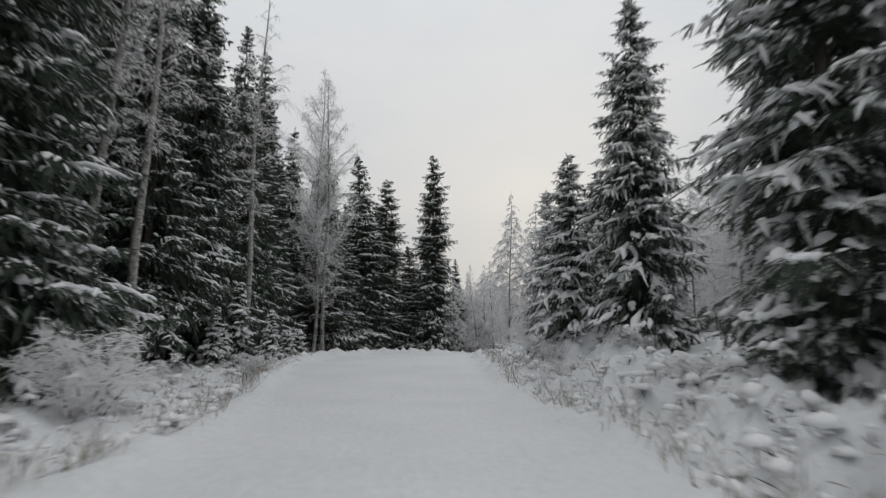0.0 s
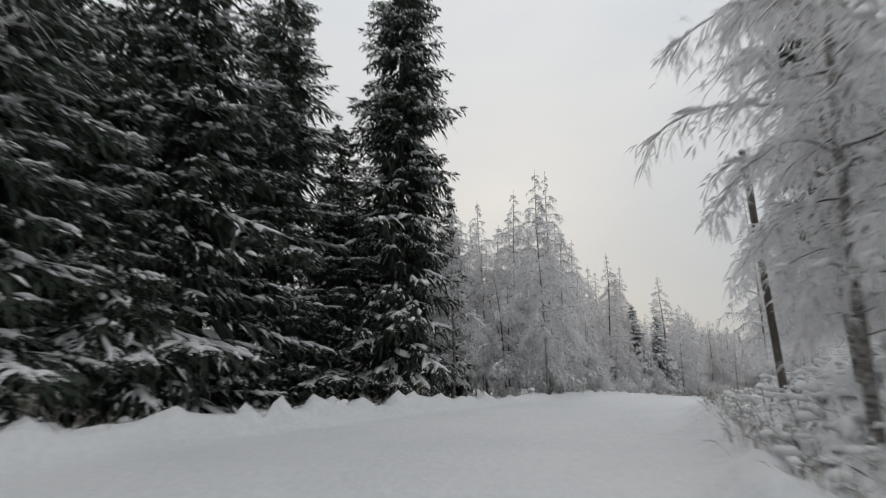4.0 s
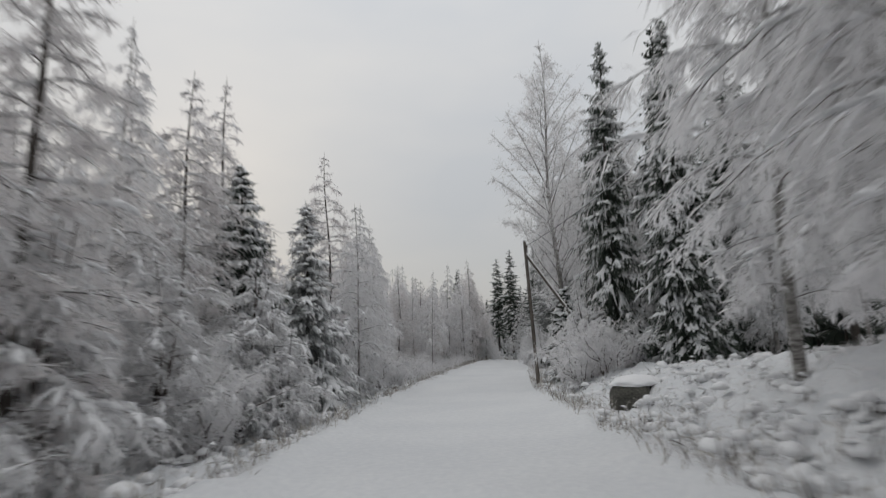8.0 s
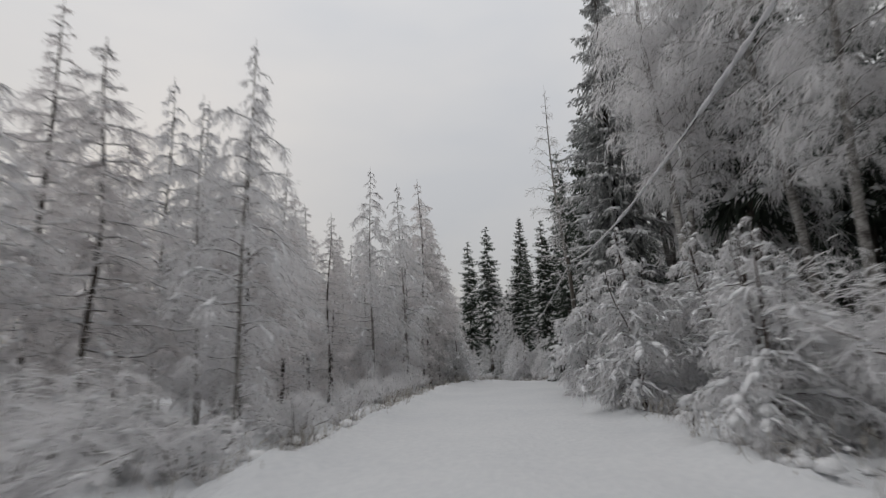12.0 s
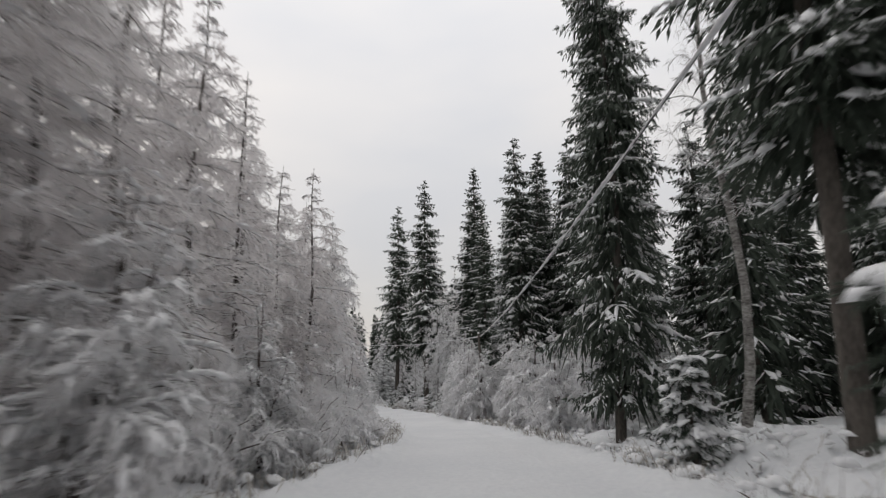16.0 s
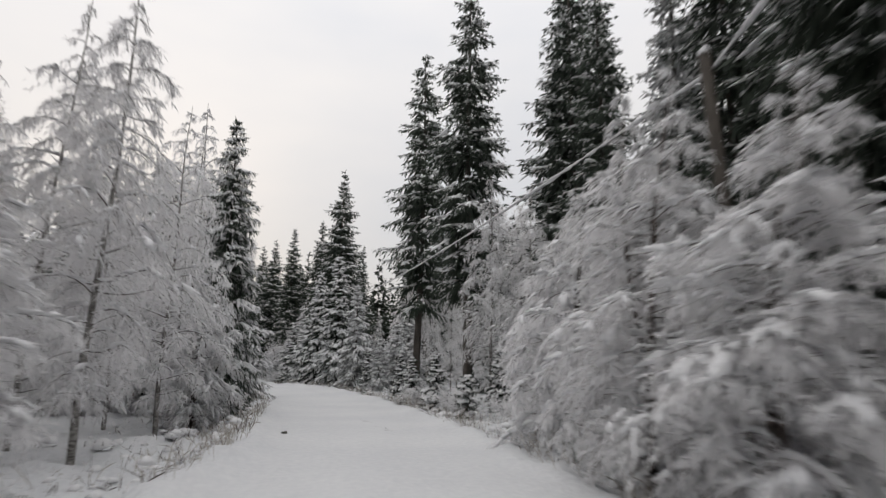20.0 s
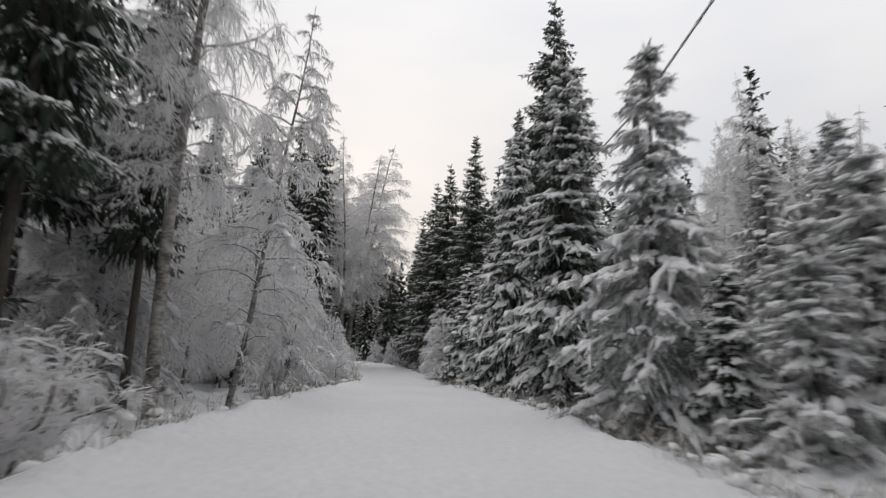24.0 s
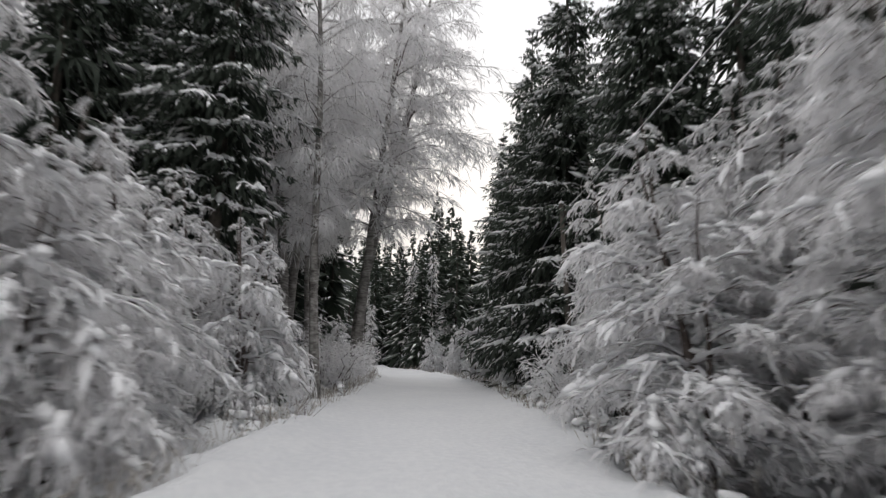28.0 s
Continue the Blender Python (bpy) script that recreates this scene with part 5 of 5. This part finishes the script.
# ---- roadside grass and the scrub under the snow ----
def roadside_growth():
    rng = np.random.default_rng(5)
    stalks, lumps, twigs = Geo(), Geo(), Geo()
    n = 15000
    s = rng.uniform(-5, 262, n)
    sg = rng.choice([-1.0, 1.0], n)
    edge = np.where(sg < 0, table(s, EDGE_L), table(s, EDGE_R))
    o = np.abs(rng.normal(size=n)) * 0.9 + 0.25
    d = sg * (edge + o)
    i = np.clip(((s + START) / LINE_STEP).astype(int), 0, len(LINE) - 1)
    p = LINE[i] + RIGHT[i] * d[:, None]
    p[:, 2] = LINE[i, 2] + relief(s, d, p[:, 0], p[:, 1]) - 0.03
    patch = wave(p[:, 0], p[:, 1], 6.0, 12) > -0.35
    p = p[patch]
    n = len(p)
    h = rng.uniform(0.15, 0.6, n)
    way = np.stack([rng.normal(size=n) * 0.3, rng.normal(size=n) * 0.3, np.ones(n)], 1)
    strips(stalks, p, way, h, 0.014, h * 0.15, rng)
    strips(stalks, p + way * (h * 0.5)[:, None], way + rng.normal(size=(n, 3)) * 0.6, h * 0.5, 0.016, h * 0.12, rng)
    pick = rng.uniform(size=n) < 0.3
    strips(twigs, p[pick], way[pick] + rng.normal(size=(pick.sum(), 3)) * 0.3, h[pick] * 1.3, 0.012, 0.02, rng)
    # low scrub with caps of snow
    m = 5200
    s = np.concatenate([rng.uniform(-5, 80, m // 2), rng.uniform(80, 250, m - m // 2)])
    sg = np.where(rng.uniform(size=m) < 0.65, 1.0, -1.0)
    edge = np.where(sg < 0, table(s, EDGE_L), table(s, EDGE_R))
    d = sg * (edge + 0.6 + np.abs(rng.normal(size=m)) * 2.2)
    i = np.clip(((s + START) / LINE_STEP).astype(int), 0, len(LINE) - 1)
    p = LINE[i] + RIGHT[i] * d[:, None]
    p[:, 2] = LINE[i, 2] + relief(s, d, p[:, 0], p[:, 1])
    b = 0.05 + 0.11 * rng.uniform(size=m) ** 2
    lift = rng.uniform(0.0, 0.22, m)
    pillows(lumps, p + np.array([[0, 0, 1.0]]) * lift[:, None], rng.normal(size=(m, 3)) * np.array([[1, 1, 0.15]]), np.stack([b * 1.5, b * 1.1, b * 0.8], 1), rng)
    for rep in range(3):
        strips(twigs, p + rng.normal(size=(m, 3)) * np.array([[0.1, 0.1, 0.0]]) - np.array([[0, 0, 0.02]]), rng.normal(size=(m, 3)) * 0.5 + np.array([[0, 0, 1.0]]),
               lift + b * 1.1, 0.02, 0.03, rng)
    # fine frosted heath and grass tufts on the banks
    heath = Geo()
    n = 46000
    s = np.where(rng.uniform(size=n) < 0.7, rng.uniform(-5, 84, n), rng.uniform(84, 250, n))
    sg = np.where(rng.uniform(size=n) < 0.7, 1.0, -1.0)
    edge = np.where(sg < 0, table(s, EDGE_L), table(s, EDGE_R))
    d = sg * (edge + 0.5 + np.abs(rng.normal(size=n)) * 3.0)
    i = np.clip(((s + START) / LINE_STEP).astype(int), 0, len(LINE) - 1)
    p = LINE[i] + RIGHT[i] * d[:, None]
    p[:, 2] = LINE[i, 2] + relief(s, d, p[:, 0], p[:, 1]) - 0.02
    h = rng.uniform(0.08, 0.32, n)
    for rep in range(3):
        way = np.stack([rng.normal(size=n) * 0.55, rng.normal(size=n) * 0.55, np.ones(n)], 1)
        strips(heath, p, way, h * rng.uniform(0.6, 1.2, n), 0.016, h * 0.3, rng)
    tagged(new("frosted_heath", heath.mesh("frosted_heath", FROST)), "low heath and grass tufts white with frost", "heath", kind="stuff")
    tagged(new("roadside_grass", stalks.mesh("roadside_grass", GRASS)), "dry frosted grass stalks along the road edge", "grass", kind="stuff")
    tagged(new("scrub_snow", lumps.mesh("scrub_snow", SNOW, True)), "snow caps on low scrub beside the road", "snow", kind="stuff")
    tagged(new("low_scrub", twigs.mesh("low_scrub", TWIG)), "thin dark twigs poking from the snow", "scrub", kind="stuff")


roadside_growth()

# ---- the overhead line: old wooden poles and one frosted cable ----
# top of each pole, and the sag of the span to the next
POLE_TOPS = [(6.58, 10.4, 5.7), (7.7, 45.4, 7.1), (32.6, 82.1, 5.5), (55.0, 104.8, 3.1), (82.6, 134.0, 0.15), (97.3, 167.8, 0.7), (102.9, 199.5, -1.5), (110.0, 233.0, -2.6)]
SAGS = [0.4, 1.0, 1.35, 0.55, 0.35, 0.55, 0.5]


def pole(top, brace=None):
    root = new("utility_pole")
    x, y, z = top
    foot = land_z(x, y) - 0.4
    root.location = (x, y, foot)
    g = Geo()
    k = np.linspace(0, 1, 7)
    tube(g, np.stack([0.25 * (1 - k), -0.2 * (1 - k), (z + 0.25 - foot) * k], 1), 0.095 - 0.025 * k, 10)
    g.add([[0, 0, z + 0.27 - foot]] + [[0.085 * math.cos(a), 0.085 * math.sin(a), z + 0.25 - foot] for a in PIL_A], [[0, 1 + j, 1 + (j + 1) % 6] for j in range(6)])
    part("post", g, WOOD, root, "weathered grey wooden post", True)
    g = Geo()
    a = np.linspace(0, 2 * np.pi, 9)
    for r, z0, z1 in ((0.035, -0.06, 0.02), (0.05, 0.0, 0.035), (0.03, 0.03, 0.09)):
        tube(g, np.array([[0.13, 0, z - foot + z0], [0.13, 0, z - foot + z1]]), [r, r], 8)
    part("insulator", g, CERAMIC, root, "small dark insulator", True)
    g = Geo()
    tube(g, np.array([[0.0, 0, z - foot - 0.12], [0.13, 0, z - foot - 0.12], [0.13, 0, z - foot - 0.02]]), [0.012] * 3, 6)
    part("bracket", g, METAL, root, smooth=True)
    g = Geo()
    pillows(g, np.array([[0, 0, z + 0.26 - foot]]), np.array([[1.0, 0, 0]]), np.array([[0.1, 0.1, 0.09]]), np.random.default_rng(3))
    part("snow_cap", g, SNOW, root, "cap of snow", True)
    if brace:
        bx, by = brace
        bz = land_z(bx, by) - 0.3
        g, w = Geo(), Geo()
        p0, p1 = np.array([0.02, 0, z - foot - 0.35]), np.array([bx - x, by - y, bz - foot])
        pts = p0 + (p1 - p0) * k[:, None]
        tube(g, pts, 0.07 + 0.012 * k, 8)
        part("brace", g, WOOD, root, "slanting wooden strut", True)
        tube(w, pts[:6] + np.array([[0, 0, 0.075]]), 0.055 + 0 * k[:6], 6)
        part("snow_cap", w, SNOW, root, "snow lying along the strut", True)
    tagged(root, "old leaning wooden utility pole with a slanting strut" if brace else "old weathered wooden utility pole", "utility pole", "utility poles along the road")


def cable(a, b, sag, rime):
    u = np.linspace(0, 1, 41)
    p = np.array(a) + (np.array(b) - np.array(a)) * u[:, None]
    p[:, 2] -= 4 * sag * u * (1 - u)
    p += np.array([[0.13, 0, 0.05]])
    root = new("overhead_cable")
    g, f = Geo(), Geo()
    tube(g, p, 0.012 + 0 * u, 6)
    part("wire", g, CABLE_DARK, root, "thin dark wire", True)
    rng = np.random.default_rng(int(abs(a[0]) * 10))
    q = p.copy()
    q[:, 2] += 0.014
    v = np.linspace(0, 1, 241)
    q = np.stack([np.interp(v, u, q[:, i]) for i in range(3)], 1)
    tube(f, q, rime * (1 + 0.35 * rng.uniform(-1, 1, len(v)) + 0.2 * np.sin(v * 60)), 6)
    part("rime", f, CABLE, root, "thick white rime on the wire", True, "stuff")
    tagged(root, "sagging overhead cable thick with white frost", "cable", "spans of the overhead line")


for number, top in enumerate(POLE_TOPS):
    pole(top, (34.6, 78.7) if number == 2 else None)
for number, sag in enumerate(SAGS):
    cable(POLE_TOPS[number], POLE_TOPS[number + 1], sag, (0.034, 0.015, 0.034, 0.030, 0.030, 0.022, 0.026)[number])


# ---- the boulder by the road ----
def boulder(x, y, size):
    root = new("boulder")
    root.location = (x, y, land_z(x, y) + 0.05)
    bm = bmesh.new()
    bmesh.ops.create_icosphere(bm, subdivisions=4, radius=1.0)
    for v in bm.verts:
        n = 1 + 0.22 * noise.noise(v.co * 1.3 + Vector((4, 1, 2))) + 0.07 * noise.noise(v.co * 4.0)
        c = v.co * n
        c.z = min(c.z, 0.62 + 0.08 * noise.noise(v.co * 3))
        v.co = Vector((c.x * size[0], c.y * size[1], c.z * size[2]))
    me = bpy.data.meshes.new("rock")
    bm.to_mesh(me)
    bm.free()
    for f in me.polygons:
        f.use_smooth = True
    me.materials.append(ROCK)
    part("rock", me, ROCK, root, "dark grey lichened stone")
    bm = bmesh.new()
    bmesh.ops.create_icosphere(bm, subdivisions=4, radius=1.0)
    for v in bm.verts:
        n = 1 + 0.20 * noise.noise(v.co * 1.6 + Vector((9, 1, 2)))
        low = v.co.z < 0
        v.co = Vector((v.co.x * size[0] * 0.98 * n, v.co.y * size[1] * 0.98 * n, v.co.z * (0.06 if low else 0.2) + size[2] * 0.62 + 0.03 * noise.noise(v.co * 4)))
    me = bpy.data.meshes.new("snow_cap")
    bm.to_mesh(me)
    bm.free()
    for f in me.polygons:
        f.use_smooth = True
    me.materials.append(SNOW)
    part("snow_cap", me, SNOW, root, "thick rounded cap of snow")
    tagged(root, "large dark boulder with a thick cap of snow", "boulder")


boulder(26.0, 71.4, (0.78, 0.6, 0.62))


# ---- grit laid bare in the wheel track, and a stone at the road's edge ----
def road_grit(a, b, count):
    rng = np.random.default_rng(77)
    g = Geo()
    u = np.clip(np.concatenate([rng.normal(0.12, 0.07, count // 3), rng.normal(0.75, 0.13, count - count // 3)]), 0, 1)
    p = np.array(a) + (np.array(b) - np.array(a)) * u[:, None]
    p = p + rng.normal(size=(count, 2)) * 0.075
    p = np.array([(x, y, land_z(x, y) - 0.004) for x, y in p])
    r = rng.uniform(0.006, 0.015, count)
    pillows(g, p, rng.normal(size=(count, 3)) * np.array([[1, 1, 0.1]]), np.stack([r * 1.5, r, r * 0.5], 1), rng, True)
    tagged(new("road_grit", g.mesh("road_grit", ROCK)), "dark grit showing through the wheel track", "grit", kind="stuff")


def stone(x, y, size):
    root = new("stone")
    root.location = (x, y, land_z(x, y))
    g, w, rng = Geo(), Geo(), np.random.default_rng(6)
    pillows(g, np.array([[0, 0, 0.02], [0.06, 0.02, 0.01]]), np.array([[1.0, 0.3, 0], [0.2, 1.0, 0]]), np.array([[size, size * 0.7, size * 0.6]] * 2), rng)
    part("rock", g, ROCK, root, "dark wet stone", True)
    pillows(w, np.array([[-0.02, 0.0, 0.02 + size * 0.5]]), np.array([[1.0, 0.2, 0]]), np.array([[size * 0.6, size * 0.45, size * 0.3]]), rng)
    part("snow_cap", w, SNOW, root, "thin cap of snow", True)
    tagged(root, "small dark stone half buried in the roadside snow", "stone")


road_grit((85.52, 146.73), (83.81, 142.0), 150)
stone(81.65, 143.71, 0.07)
